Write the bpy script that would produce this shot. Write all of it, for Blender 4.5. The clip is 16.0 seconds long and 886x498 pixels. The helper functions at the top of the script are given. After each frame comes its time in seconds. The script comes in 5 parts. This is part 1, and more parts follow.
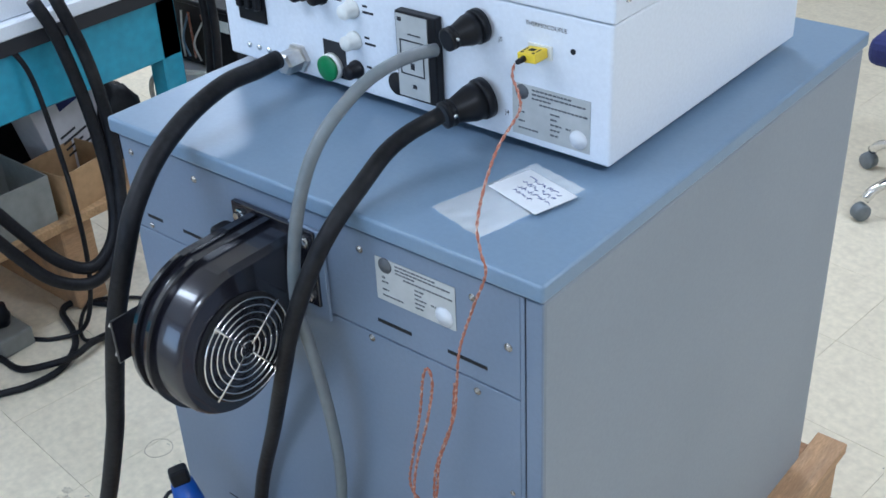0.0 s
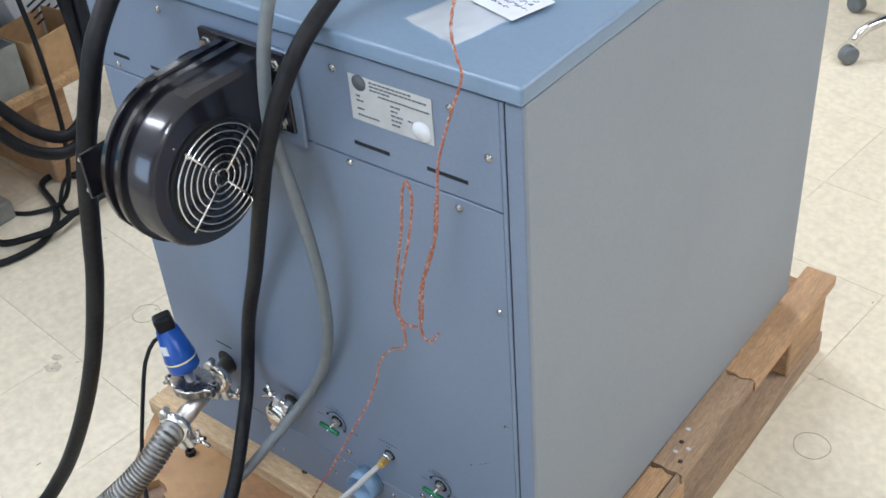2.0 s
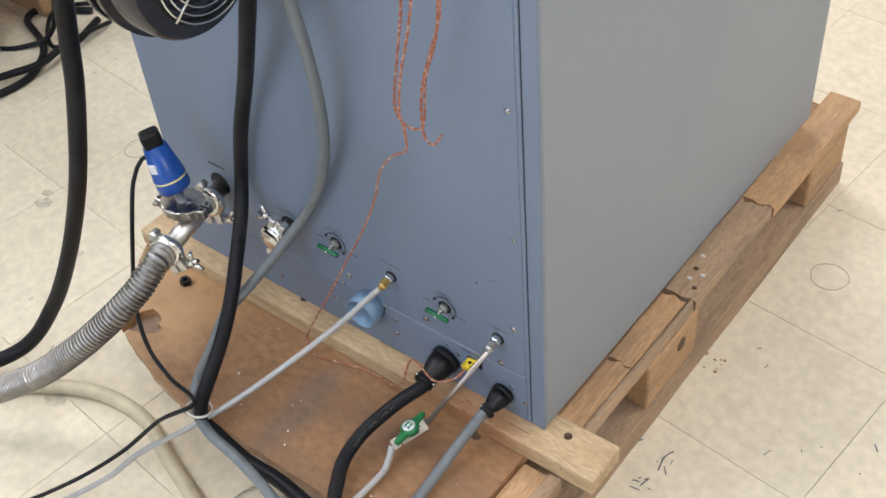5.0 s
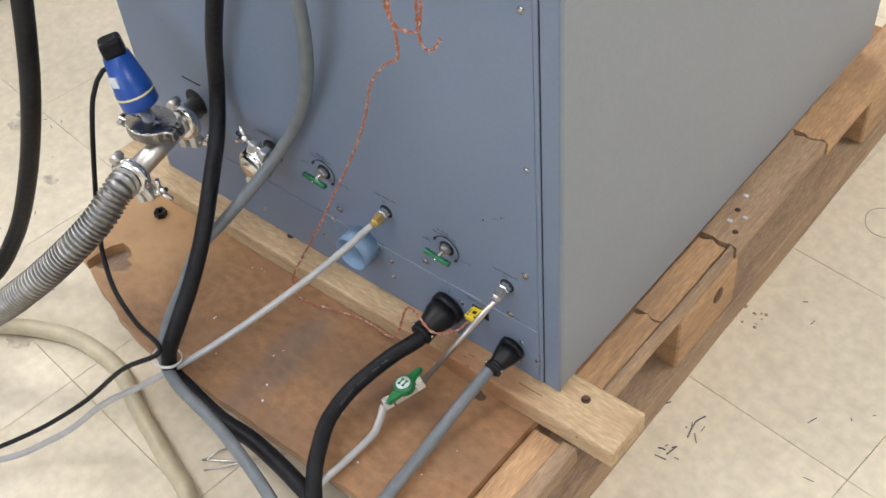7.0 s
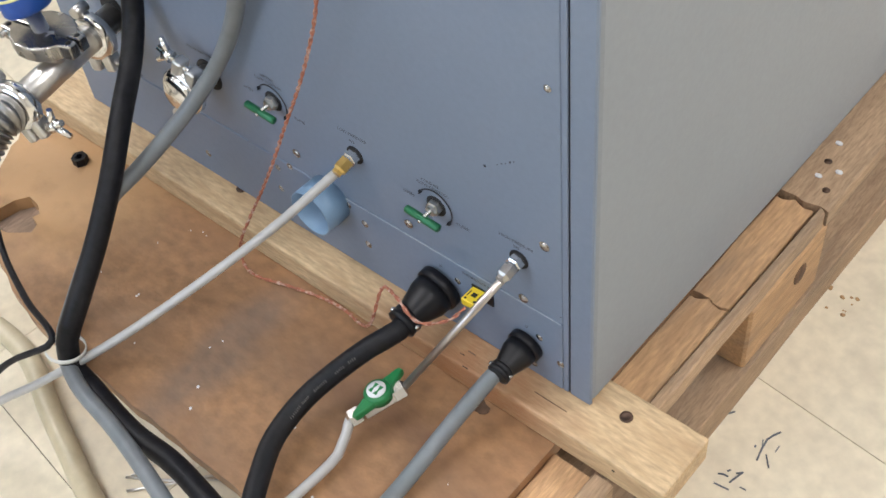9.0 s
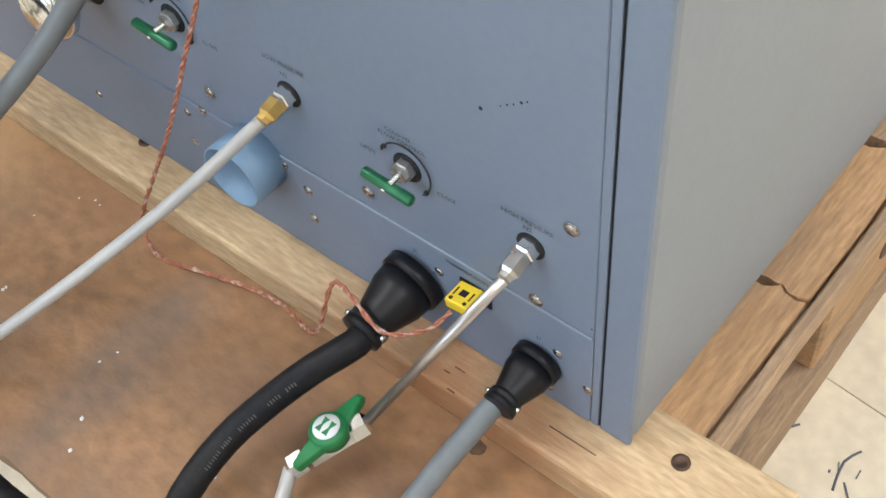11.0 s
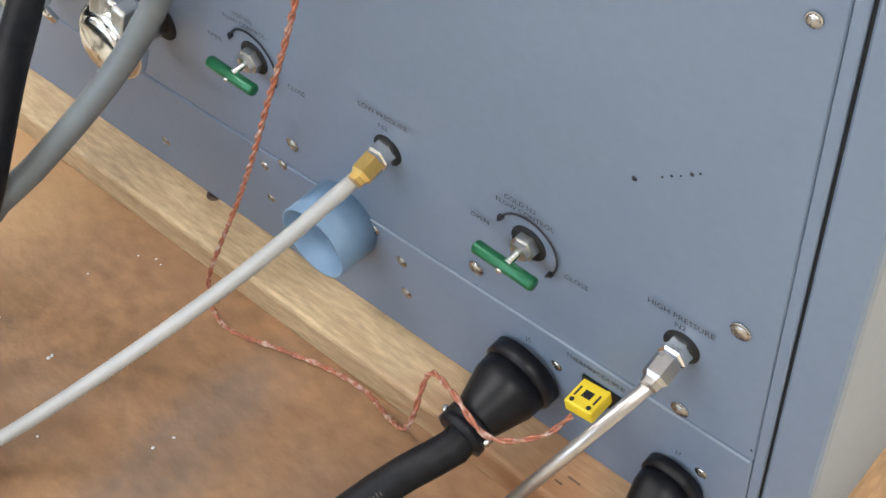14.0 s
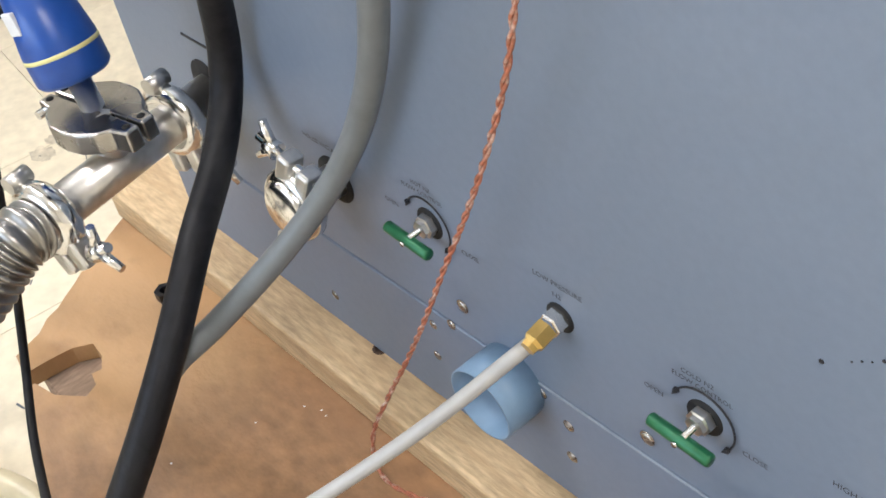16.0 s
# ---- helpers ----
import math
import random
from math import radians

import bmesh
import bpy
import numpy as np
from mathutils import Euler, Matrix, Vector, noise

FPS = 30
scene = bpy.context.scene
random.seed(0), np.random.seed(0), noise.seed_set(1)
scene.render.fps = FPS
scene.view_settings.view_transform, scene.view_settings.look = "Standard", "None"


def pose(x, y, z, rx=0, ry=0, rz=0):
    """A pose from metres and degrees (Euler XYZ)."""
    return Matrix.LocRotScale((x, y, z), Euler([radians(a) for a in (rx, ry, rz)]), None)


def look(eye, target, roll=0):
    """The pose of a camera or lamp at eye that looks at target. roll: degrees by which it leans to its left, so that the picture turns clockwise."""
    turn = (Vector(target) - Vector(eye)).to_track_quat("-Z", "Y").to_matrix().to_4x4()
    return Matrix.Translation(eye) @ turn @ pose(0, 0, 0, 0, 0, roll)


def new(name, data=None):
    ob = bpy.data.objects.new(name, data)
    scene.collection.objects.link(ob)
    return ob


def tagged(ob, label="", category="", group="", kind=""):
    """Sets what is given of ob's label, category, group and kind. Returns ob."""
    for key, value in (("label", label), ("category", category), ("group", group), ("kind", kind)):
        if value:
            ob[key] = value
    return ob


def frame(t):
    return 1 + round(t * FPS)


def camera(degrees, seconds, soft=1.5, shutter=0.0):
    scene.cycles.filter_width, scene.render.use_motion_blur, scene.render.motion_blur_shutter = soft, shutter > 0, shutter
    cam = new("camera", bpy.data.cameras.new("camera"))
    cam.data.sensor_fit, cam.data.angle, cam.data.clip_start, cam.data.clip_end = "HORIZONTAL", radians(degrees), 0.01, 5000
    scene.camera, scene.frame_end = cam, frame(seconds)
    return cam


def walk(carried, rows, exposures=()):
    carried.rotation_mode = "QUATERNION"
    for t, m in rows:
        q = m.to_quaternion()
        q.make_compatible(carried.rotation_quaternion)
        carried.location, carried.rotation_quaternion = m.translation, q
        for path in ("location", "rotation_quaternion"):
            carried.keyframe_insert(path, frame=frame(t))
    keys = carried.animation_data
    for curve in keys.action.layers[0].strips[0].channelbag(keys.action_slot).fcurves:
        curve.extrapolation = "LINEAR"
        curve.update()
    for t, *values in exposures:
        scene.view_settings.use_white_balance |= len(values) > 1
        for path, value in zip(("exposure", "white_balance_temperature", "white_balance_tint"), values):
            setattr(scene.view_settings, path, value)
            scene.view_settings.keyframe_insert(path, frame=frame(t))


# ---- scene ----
cam = camera(42.0, 16.0, soft=1.6)
PATH = [
    (0.0, look((0.5454, -0.7832, 1.6532), (-0.0096, -0.1369, 1.1294), -2.78)),
    (0.5, look((0.5533, -0.7868, 1.6511), (0.0117, -0.1555, 1.0961), -3.27)),
    (1.0, look((0.5621, -0.7789, 1.6130), (0.0211, -0.1557, 1.0482), -4.03)),
    (1.5, look((0.5549, -0.7870, 1.5897), (0.0287, -0.1692, 1.0054), -4.45)),
    (2.0, look((0.5608, -0.7919, 1.5662), (0.0427, -0.1846, 0.9639), -4.91)),
    (2.5, look((0.5516, -0.7825, 1.5372), (0.0456, -0.1884, 0.9118), -5.01)),
    (3.0, look((0.5565, -0.7804, 1.5168), (0.0565, -0.1989, 0.8750), -5.25)),
    (3.5, look((0.5541, -0.7774, 1.4916), (0.0593, -0.2060, 0.8368), -5.64)),
    (4.0, look((0.5592, -0.7833, 1.4749), (0.0655, -0.2221, 0.8106), -5.87)),
    (4.5, look((0.5530, -0.7867, 1.4593), (0.0648, -0.2315, 0.7859), -5.83)),
    (6.8, look((0.4762, -0.6700, 1.3457), (0.0054, -0.1753, 0.6152), -5.82)),
    (7.0, look((0.4654, -0.6554, 1.2976), (-0.0127, -0.1552, 0.5756), -6.09)),
    (7.5, look((0.4317, -0.6003, 1.2314), (-0.0508, -0.1136, 0.5031), -6.53)),
    (8.0, look((0.3964, -0.5492, 1.1606), (-0.0913, -0.0712, 0.4300), -7.25)),
    (8.5, look((0.3575, -0.5055, 1.0909), (-0.1293, -0.0297, 0.3583), -7.03)),
    (9.0, look((0.3182, -0.4566, 1.0273), (-0.1651, 0.0114, 0.2874), -7.04)),
    (9.5, look((0.2828, -0.4138, 0.9686), (-0.1996, 0.0474, 0.2239), -7.18)),
    (9.7, look((0.2653, -0.3962, 0.9547), (-0.2120, 0.0594, 0.2032), -7.38)),
    (11.8, look((0.1211, -0.2756, 0.7630), (-0.3014, 0.1778, -0.0218), -5.64)),
    (12.0, look((0.1132, -0.2706, 0.7556), (-0.3061, 0.1809, -0.0321), -5.55)),
    (12.5, look((0.1038, -0.2615, 0.7423), (-0.3155, 0.1859, -0.0476), -5.83)),
    (13.0, look((0.0982, -0.2625, 0.7463), (-0.3310, 0.1923, -0.0341), -5.76)),
    (13.5, look((0.0890, -0.2628, 0.7503), (-0.3682, 0.1872, -0.0168), -6.57)),
    (14.0, look((0.0813, -0.2652, 0.7572), (-0.4136, 0.1787, 0.0102), -7.55)),
    (14.5, look((0.0773, -0.2703, 0.7643), (-0.4497, 0.1658, 0.0348), -8.67)),
    (15.0, look((0.0730, -0.2906, 0.7774), (-0.4792, 0.1565, 0.0737), -7.96)),
    (15.5, look((0.0681, -0.2888, 0.7784), (-0.5228, 0.1542, 0.1041), -9.25)),
    (16.0, look((0.0656, -0.2714, 0.7763), (-0.5625, 0.1533, 0.1244), -11.86)),
]
walk(cam, PATH, exposures=[(0.0, -0.22, 5020, 9), (0.5, -0.09, 5130, 9), (1.5, 0.06, 5400, 10), (3.5, 0.12, 5880, 13), (4.5, 0.1, 5930, 13), (7.0, 0.08, 6080, 14), (9.0, 0.27, 6050, 13), (12.5, 0.5, 6080, 10), (14.5, 0.53, 6180, 12), (16.0, 0.53, 6230, 13)])

# ---- world and lights ----
world = bpy.data.worlds.new("room_world")
scene.world = world
world.use_nodes = True
wn = world.node_tree
sky = wn.nodes.new("ShaderNodeTexSky")
sky.sky_type, sky.sun_disc = "NISHITA", False
sky.sun_elevation, sky.sun_rotation = radians(40), radians(200)
wn.links.new(sky.outputs[0], wn.nodes["Background"].inputs[0])
wn.nodes["Background"].inputs[1].default_value = 0.1


def area_lamp(name, x, y, z, sx, sy, power, colour, rx=0, rz=0):
    lamp = bpy.data.lights.new(name, "AREA")
    lamp.shape, lamp.size, lamp.size_y, lamp.energy, lamp.color = "RECTANGLE", sx, sy, power, colour
    ob = new(name, lamp)
    ob.matrix_world = pose(x, y, z, rx, 0, rz)
    return ob


CEIL = 2.75
TUBES = [(-1.2, -0.9, 27), (-1.2, 1.7, 32), (1.5, -0.9, 34), (1.5, 1.7, 46), (-3.3, 2.4, 33), (-3.3, -0.6, 33)]
for lx, ly, watts in TUBES:
    area_lamp("tube_light", lx, ly, CEIL - 0.09, 1.2, 0.28, watts, (1.0, 0.97, 0.93))
# daylight of the window in the wall behind the camera
area_lamp("window_daylight", -0.9, -3.12, 1.6, 2.2, 1.3, 30, (0.68, 0.84, 1.0), 90, 0)


# ---- materials ----
def material(name, colour, rough=0.5, metal=0.0, spread=0.06, grain=40.0, bump=0.02, stain=None, stain_scale=4.0,
             stain_amount=0.35, per_piece=0.0, coat=0.0, stretch=(1, 1, 1), rough_spread=0.1, alpha=None, transmission=0.0):
    m = bpy.data.materials.new(name)
    m.use_nodes = True
    t = m.node_tree
    n, link = t.nodes, t.links.new
    b = n["Principled BSDF"]
    b.inputs["Roughness"].default_value, b.inputs["Metallic"].default_value = rough, metal
    b.inputs["Coat Weight"].default_value = coat
    b.inputs["Transmission Weight"].default_value = transmission
    co = n.new("ShaderNodeTexCoord")
    mp = n.new("ShaderNodeMapping")
    mp.inputs["Scale"].default_value = stretch
    link(co.outputs["Object"], mp.inputs[0])
    fine = n.new("ShaderNodeTexNoise")
    fine.inputs["Scale"].default_value, fine.inputs["Detail"].default_value = grain, 6
    link(mp.outputs[0], fine.inputs["Vector"])
    wide = n.new("ShaderNodeTexNoise")
    wide.inputs["Scale"].default_value, wide.inputs["Detail"].default_value = stain_scale, 5
    link(mp.outputs[0], wide.inputs["Vector"])
    lo = [max(0, c * (1 - spread * 2.2)) for c in colour]
    hi = [min(1, c * (1 + spread * 1.6)) for c in colour]
    ramp = n.new("ShaderNodeValToRGB")
    ramp.color_ramp.elements[0].position, ramp.color_ramp.elements[1].position = 0.3, 0.7
    ramp.color_ramp.elements[0].color, ramp.color_ramp.elements[1].color = (*lo, 1), (*hi, 1)
    link(fine.outputs["Fac"], ramp.inputs[0])
    out = ramp.outputs[0]
    mask = n.new("ShaderNodeMapRange")
    mask.inputs["From Min"].default_value, mask.inputs["From Max"].default_value = 0.5, 0.72
    mask.inputs["To Max"].default_value = stain_amount
    link(wide.outputs["Fac"], mask.inputs["Value"])
    mix = n.new("ShaderNodeMix")
    mix.data_type = "RGBA"
    link(mask.outputs[0], mix.inputs["Factor"])
    link(out, mix.inputs["A"])
    mix.inputs["B"].default_value = (*(stain or [c * 0.8 for c in colour]), 1)
    out = mix.outputs["Result"]
    if per_piece:
        info = n.new("ShaderNodeObjectInfo")
        mr = n.new("ShaderNodeMapRange")
        mr.inputs["To Min"].default_value, mr.inputs["To Max"].default_value = 1 - per_piece, 1 + per_piece
        link(info.outputs["Random"], mr.inputs["Value"])
        hsv = n.new("ShaderNodeHueSaturation")
        link(mr.outputs[0], hsv.inputs["Value"])
        link(out, hsv.inputs["Color"])
        out = hsv.outputs[0]
    link(out, b.inputs["Base Color"])
    rr = n.new("ShaderNodeMapRange")
    rr.inputs["To Min"].default_value, rr.inputs["To Max"].default_value = max(0.02, rough - rough_spread), min(1, rough + rough_spread)
    link(wide.outputs["Fac"], rr.inputs["Value"])
    link(rr.outputs[0], b.inputs["Roughness"])
    if bump:
        bp = n.new("ShaderNodeBump")
        bp.inputs["Strength"].default_value, bp.inputs["Distance"].default_value = min(1, bump * 10), 0.002
        link(fine.outputs["Fac"], bp.inputs["Height"])
        link(bp.outputs[0], b.inputs["Normal"])
    return m


def wood(name, colour, dark, scale=6.0, stretch=(1, 9, 9), rough=0.65, stain=(0.05, 0.04, 0.03), stain_amount=0.5, per_piece=0.12):
    m = material(name, colour, rough, 0, 0.12, scale * 5, 0.05, stain, 3.0, stain_amount, per_piece, stretch=stretch)
    t = m.node_tree
    n, link = t.nodes, t.links.new
    b = n["Principled BSDF"]
    old = b.inputs["Base Color"].links[0].from_socket
    co = n.new("ShaderNodeTexCoord")
    mp = n.new("ShaderNodeMapping")
    mp.inputs["Scale"].default_value = stretch
    link(co.outputs["Object"], mp.inputs[0])
    rings = n.new("ShaderNodeTexNoise")
    rings.inputs["Scale"].default_value, rings.inputs["Detail"].default_value, rings.inputs["Distortion"].default_value = scale, 8, 1.2
    link(mp.outputs[0], rings.inputs["Vector"])
    mr = n.new("ShaderNodeMapRange")
    mr.inputs["From Min"].default_value, mr.inputs["From Max"].default_value, mr.inputs["To Max"].default_value = 0.45, 0.75, 0.75
    link(rings.outputs["Fac"], mr.inputs["Value"])
    mix = n.new("ShaderNodeMix")
    mix.data_type = "RGBA"
    link(mr.outputs[0], mix.inputs["Factor"])
    link(old, mix.inputs["A"])
    mix.inputs["B"].default_value = (*dark, 1)
    link(mix.outputs["Result"], b.inputs["Base Color"])
    return m


M = {}
M["panel"] = material("blue_grey_paint", (0.160, 0.201, 0.274), 0.42, 0, 0.018, 180, 0.003, (0.12, 0.155, 0.21), 2.2, 0.4)
# the panel paint again, with the side's warmer, stronger light in its colour
M["side"] = material("side_lit_paint", (0.234, 0.259, 0.290), 0.48, 0, 0.018, 180, 0.003, (0.185, 0.205, 0.228), 1.6, 0.4)
# panel paint brightened for the overhead light that the lid catches
M["lid"] = material("lid_lit_paint", (0.178, 0.247, 0.338), 0.33, 0, 0.018, 180, 0.003, (0.12, 0.165, 0.22), 2.0, 0.4)
M["white"] = material("white_paint", (0.68, 0.71, 0.76), 0.45, 0, 0.02, 200, 0.008, (0.66, 0.69, 0.75), 3, 0.3)
M["black"] = material("black_rubber", (0.008, 0.008, 0.010), 0.5, 0, 0.2, 120, 0.03, (0.028, 0.028, 0.028), 14, 0.5)
M["plastic"] = material("black_plastic", (0.007, 0.007, 0.009), 0.36, 0, 0.15, 90, 0.01, (0.016, 0.016, 0.016), 12, 0.5)
M["gloss"] = material("black_enamel", (0.011, 0.011, 0.016), 0.22, 0, 0.1, 60, 0.004, (0.02, 0.018, 0.03), 5, 0.5, coat=0.5)
M["grey_cable"] = material("grey_cable", (0.15, 0.165, 0.175), 0.45, 0, 0.06, 60, 0.01, (0.11, 0.15, 0.16), 14, 0.4)
M["steel"] = material("steel", (0.66, 0.645, 0.62), 0.33, 1, 0.06, 90, 0.01, (0.35, 0.33, 0.3), 20, 0.4)
M["chrome"] = material("bright_steel", (0.78, 0.77, 0.75), 0.16, 1, 0.04, 90, 0.004, (0.6, 0.58, 0.55), 20, 0.4)
M["brass"] = material("brass", (0.7, 0.48, 0.16), 0.3, 1, 0.06, 90, 0.01, (0.45, 0.3, 0.1), 30, 0.5)
M["floor"] = material("vinyl_tile", (0.70, 0.625, 0.475), 0.4, 0, 0.045, 60, 0.01, (0.52, 0.45, 0.34), 17.0, 0.4, 0.03)
M["grout"] = material("dark_joint", (0.16, 0.135, 0.105), 0.9)
M["deck"] = wood("brown_board", (0.315, 0.172, 0.082), (0.235, 0.124, 0.06), 6, (2.2, 3, 2), 0.5, (0.19, 0.125, 0.08), 0.65, 0.05)
M["pine"] = wood("pine", (0.49, 0.358, 0.207), (0.41, 0.275, 0.145), 5, (2.6, 12, 12), 0.6, (0.27, 0.165, 0.09), 0.55)
M["pallet"] = wood("pallet_wood", (0.48, 0.295, 0.15), (0.33, 0.19, 0.098), 7, (11, 1.6, 11), 0.75, (0.2, 0.15, 0.11), 0.6)
M["pallet_grey"] = wood("greyed_pallet_wood", (0.40, 0.275, 0.17), (0.25, 0.162, 0.098), 9, (11, 1.6, 11), 0.85, (0.14, 0.115, 0.09), 0.7)
M["knot"] = material("wood_knot", (0.12, 0.065, 0.035), 0.8, 0, 0.2, 120, 0.03)
M["rust"] = material("rusty_steel", (0.10, 0.06, 0.04), 0.55, 0.6, 0.2, 200, 0.03, (0.04, 0.03, 0.025), 90, 0.6)
M["under_wood"] = wood("dull_board", (0.26, 0.18, 0.125), (0.17, 0.115, 0.08), 7, (9, 2, 9), 0.85)
M["bright_tube"] = material("bright_drawn_tube", (0.44, 0.41, 0.385), 0.34, 0.9, 0.04, 90, 0.004, (0.5, 0.46, 0.43), 20, 0.4)
M["sheath_print"] = material("worn_sheath_print", (0.075, 0.072, 0.068), 0.6)
M["faint"] = material("faint_stain", (0.40, 0.34, 0.25), 0.5)
M["smudge"] = material("smudge", (0.54, 0.475, 0.36), 0.5, 0, 0.2, 60, 0.0, (0.55, 0.5, 0.41), 40, 0.9)
M["satin"] = material("satin_steel", (0.42, 0.405, 0.385), 0.26, 1, 0.06, 90, 0.01, (0.36, 0.34, 0.31), 20, 0.4)
M["bellows"] = material("dull_corrugated_steel", (0.36, 0.35, 0.335), 0.36, 1, 0.08, 90, 0.01, (0.25, 0.24, 0.22), 30, 0.5)
M["rot"] = material("dark_torn_wood", (0.10, 0.06, 0.036), 0.9, 0, 0.3, 90, 0.05)
M["green"] = material("green_anodised", (0.02, 0.14, 0.06), 0.3, 0.4, 0.1, 90, 0.01)
M["green_plastic"] = material("green_plastic", (0.015, 0.17, 0.05), 0.4, 0, 0.1, 60, 0.01)
M["yellow"] = material("yellow_plastic", (0.75, 0.55, 0.02), 0.45, 0, 0.04, 90, 0.01)
M["blue"] = material("blue_plastic", (0.012, 0.07, 0.33), 0.35, 0, 0.08, 60, 0.01, (0.02, 0.05, 0.2), 20, 0.3)
M["duct"] = material("pale_blue_enamel", (0.175, 0.275, 0.395), 0.4, 0, 0.05, 80, 0.01)
M["clear"] = material("milky_tube", (0.39, 0.385, 0.37), 0.3, 0, 0.04, 60, 0.006)
M["beige"] = material("beige_hose", (0.5, 0.44, 0.3), 0.35, 0, 0.06, 50, 0.01, (0.33, 0.27, 0.16), 8, 0.4)
# near-black colour for the shade inside holes, slots and gaps; dark screws too
M["dark"] = material("dark_hollow", (0.006, 0.006, 0.007), 0.8)
M["ink"] = material("black_print", (0.012, 0.013, 0.018), 0.6)
M["plate"] = material("label_foil", (0.46, 0.47, 0.46), 0.45, 0.1, 0.03, 60, 0.006, (0.22, 0.22, 0.2), 10, 0.4)
M["paper"] = material("paper", (0.67, 0.68, 0.70), 0.7, 0, 0.03, 30, 0.02)
M["pen"] = material("blue_pen", (0.03, 0.05, 0.22), 0.6)
M["film"] = material("clear_film", (0.78, 0.83, 0.87), 0.42, 0, 0.03, 20, 0.02, transmission=0.7)
M["print_grey"] = material("worn_grey_print", (0.10, 0.105, 0.115), 0.6)
M["tape"] = material("pale_yellow_band", (0.7, 0.66, 0.3), 0.5)
M["nylon"] = material("white_nylon", (0.7, 0.7, 0.66), 0.4)
M["scuff"] = material("grey_scuff", (0.11, 0.12, 0.14), 0.7)
M["scratch"] = material("bare_edge", (0.28, 0.33, 0.39), 0.4)
M["bench_blue"] = material("turquoise_paint", (0.05, 0.30, 0.43), 0.5, 0, 0.06, 40, 0.02, (0.03, 0.18, 0.27), 3, 0.5)
M["carton"] = material("cardboard", (0.4, 0.25, 0.12), 0.85, 0, 0.06, 50, 0.02)
M["white_carton"] = material("white_carton", (0.62, 0.6, 0.62), 0.7, 0, 0.03, 40, 0.01)
M["bin"] = material("grey_plastic_bin", (0.23, 0.23, 0.21), 0.55, 0, 0.05, 40, 0.01)
M["ply"] = wood("plywood", (0.42, 0.26, 0.12), (0.3, 0.17, 0.08), 4, (2, 8, 8))
M["dark_blue"] = material("dark_blue_fabric", (0.02, 0.025, 0.12), 0.8, 0, 0.1, 200, 0.05)

for key in ("black", "plastic"):
    M[key].node_tree.nodes["Principled BSDF"].inputs["Specular IOR Level"].default_value = 0.22


def wood_patch(m, centre, size, colour, amount):
    """A stained, darker or lighter patch of its own shape in a board."""
    t = m.node_tree
    n, link = t.nodes, t.links.new
    b = n["Principled BSDF"]
    old = b.inputs["Base Color"].links[0].from_socket
    co = n.new("ShaderNodeTexCoord")
    mp = n.new("ShaderNodeMapping")
    mp.vector_type = "TEXTURE"
    mp.inputs["Location"].default_value, mp.inputs["Scale"].default_value = centre, size
    link(co.outputs["Object"], mp.inputs[0])
    gr = n.new("ShaderNodeTexGradient")
    gr.gradient_type = "SPHERICAL"
    link(mp.outputs[0], gr.inputs[0])
    nz = n.new("ShaderNodeTexNoise")
    nz.inputs["Scale"].default_value, nz.inputs["Detail"].default_value = 26, 5
    link(co.outputs["Object"], nz.inputs["Vector"])
    mu = n.new("ShaderNodeMath")
    mu.operation = "MULTIPLY"
    link(gr.outputs["Fac"], mu.inputs[0])
    link(nz.outputs["Fac"], mu.inputs[1])
    mr = n.new("ShaderNodeMapRange")
    mr.inputs["From Min"].default_value, mr.inputs["From Max"].default_value, mr.inputs["To Max"].default_value = 0.05, 0.35, amount
    link(mu.outputs[0], mr.inputs["Value"])
    mix = n.new("ShaderNodeMix")
    mix.data_type = "RGBA"
    link(mr.outputs[0], mix.inputs["Factor"])
    link(old, mix.inputs["A"])
    mix.inputs["B"].default_value = (*colour, 1)
    link(mix.outputs["Result"], b.inputs["Base Color"])


wood_patch(M["pine"], (0.19, -0.035, 0.02), (0.15, 0.08, 0.06), (0.33, 0.15, 0.065), 0.85)
wood_patch(M["deck"], (-0.02, -0.44, 0.18), (0.045, 0.14, 0.06), (0.15, 0.12, 0.10), 0.5)
wood_patch(M["deck"], (0.15, -0.40, 0.18), (0.12, 0.03, 0.06), (0.19, 0.10, 0.055), 0.6)
wood_patch(M["deck"], (-0.36, -0.36, 0.18), (0.2, 0.24, 0.08), (0.45, 0.27, 0.125), 0.85)


def braid(name):
    """Copper-brown twisted lead with pale flecks along its length."""
    m = material(name, (0.36, 0.12, 0.065), 0.5, 0, 0.15, 300, 0.04, (0.62, 0.5, 0.42), 210, 0.9)
    return m


M["copper"] = braid("copper_braid")
M["wall"] = material("wall_paint", (0.72, 0.70, 0.65), 0.8, 0, 0.03, 80, 0.02)
M["ceiling"] = material("ceiling_board", (0.8, 0.79, 0.76), 0.9, 0, 0.05, 120, 0.03)


# ---- mesh helpers ----
def box(bm, lo, hi, bevel=0.0, seg=1):
    lo, hi = Vector(lo), Vector(hi)
    tmp = bmesh.new()
    bmesh.ops.create_cube(tmp, size=1.0, matrix=Matrix.LocRotScale((lo + hi) / 2, None, hi - lo))
    if bevel:
        bmesh.ops.bevel(tmp, geom=tmp.edges[:], offset=bevel, segments=seg, affect="EDGES", profile=0.5)
    return join(bm, tmp)


def join(bm, tmp, m=None):
    if m is not None:
        bmesh.ops.transform(tmp, matrix=m, verts=tmp.verts)
    made = {v: bm.verts.new(v.co) for v in tmp.verts}
    for f in tmp.faces:
        g = bm.faces.new([made[v] for v in f.verts])
        g.smooth = f.smooth
    tmp.free()
    return bm


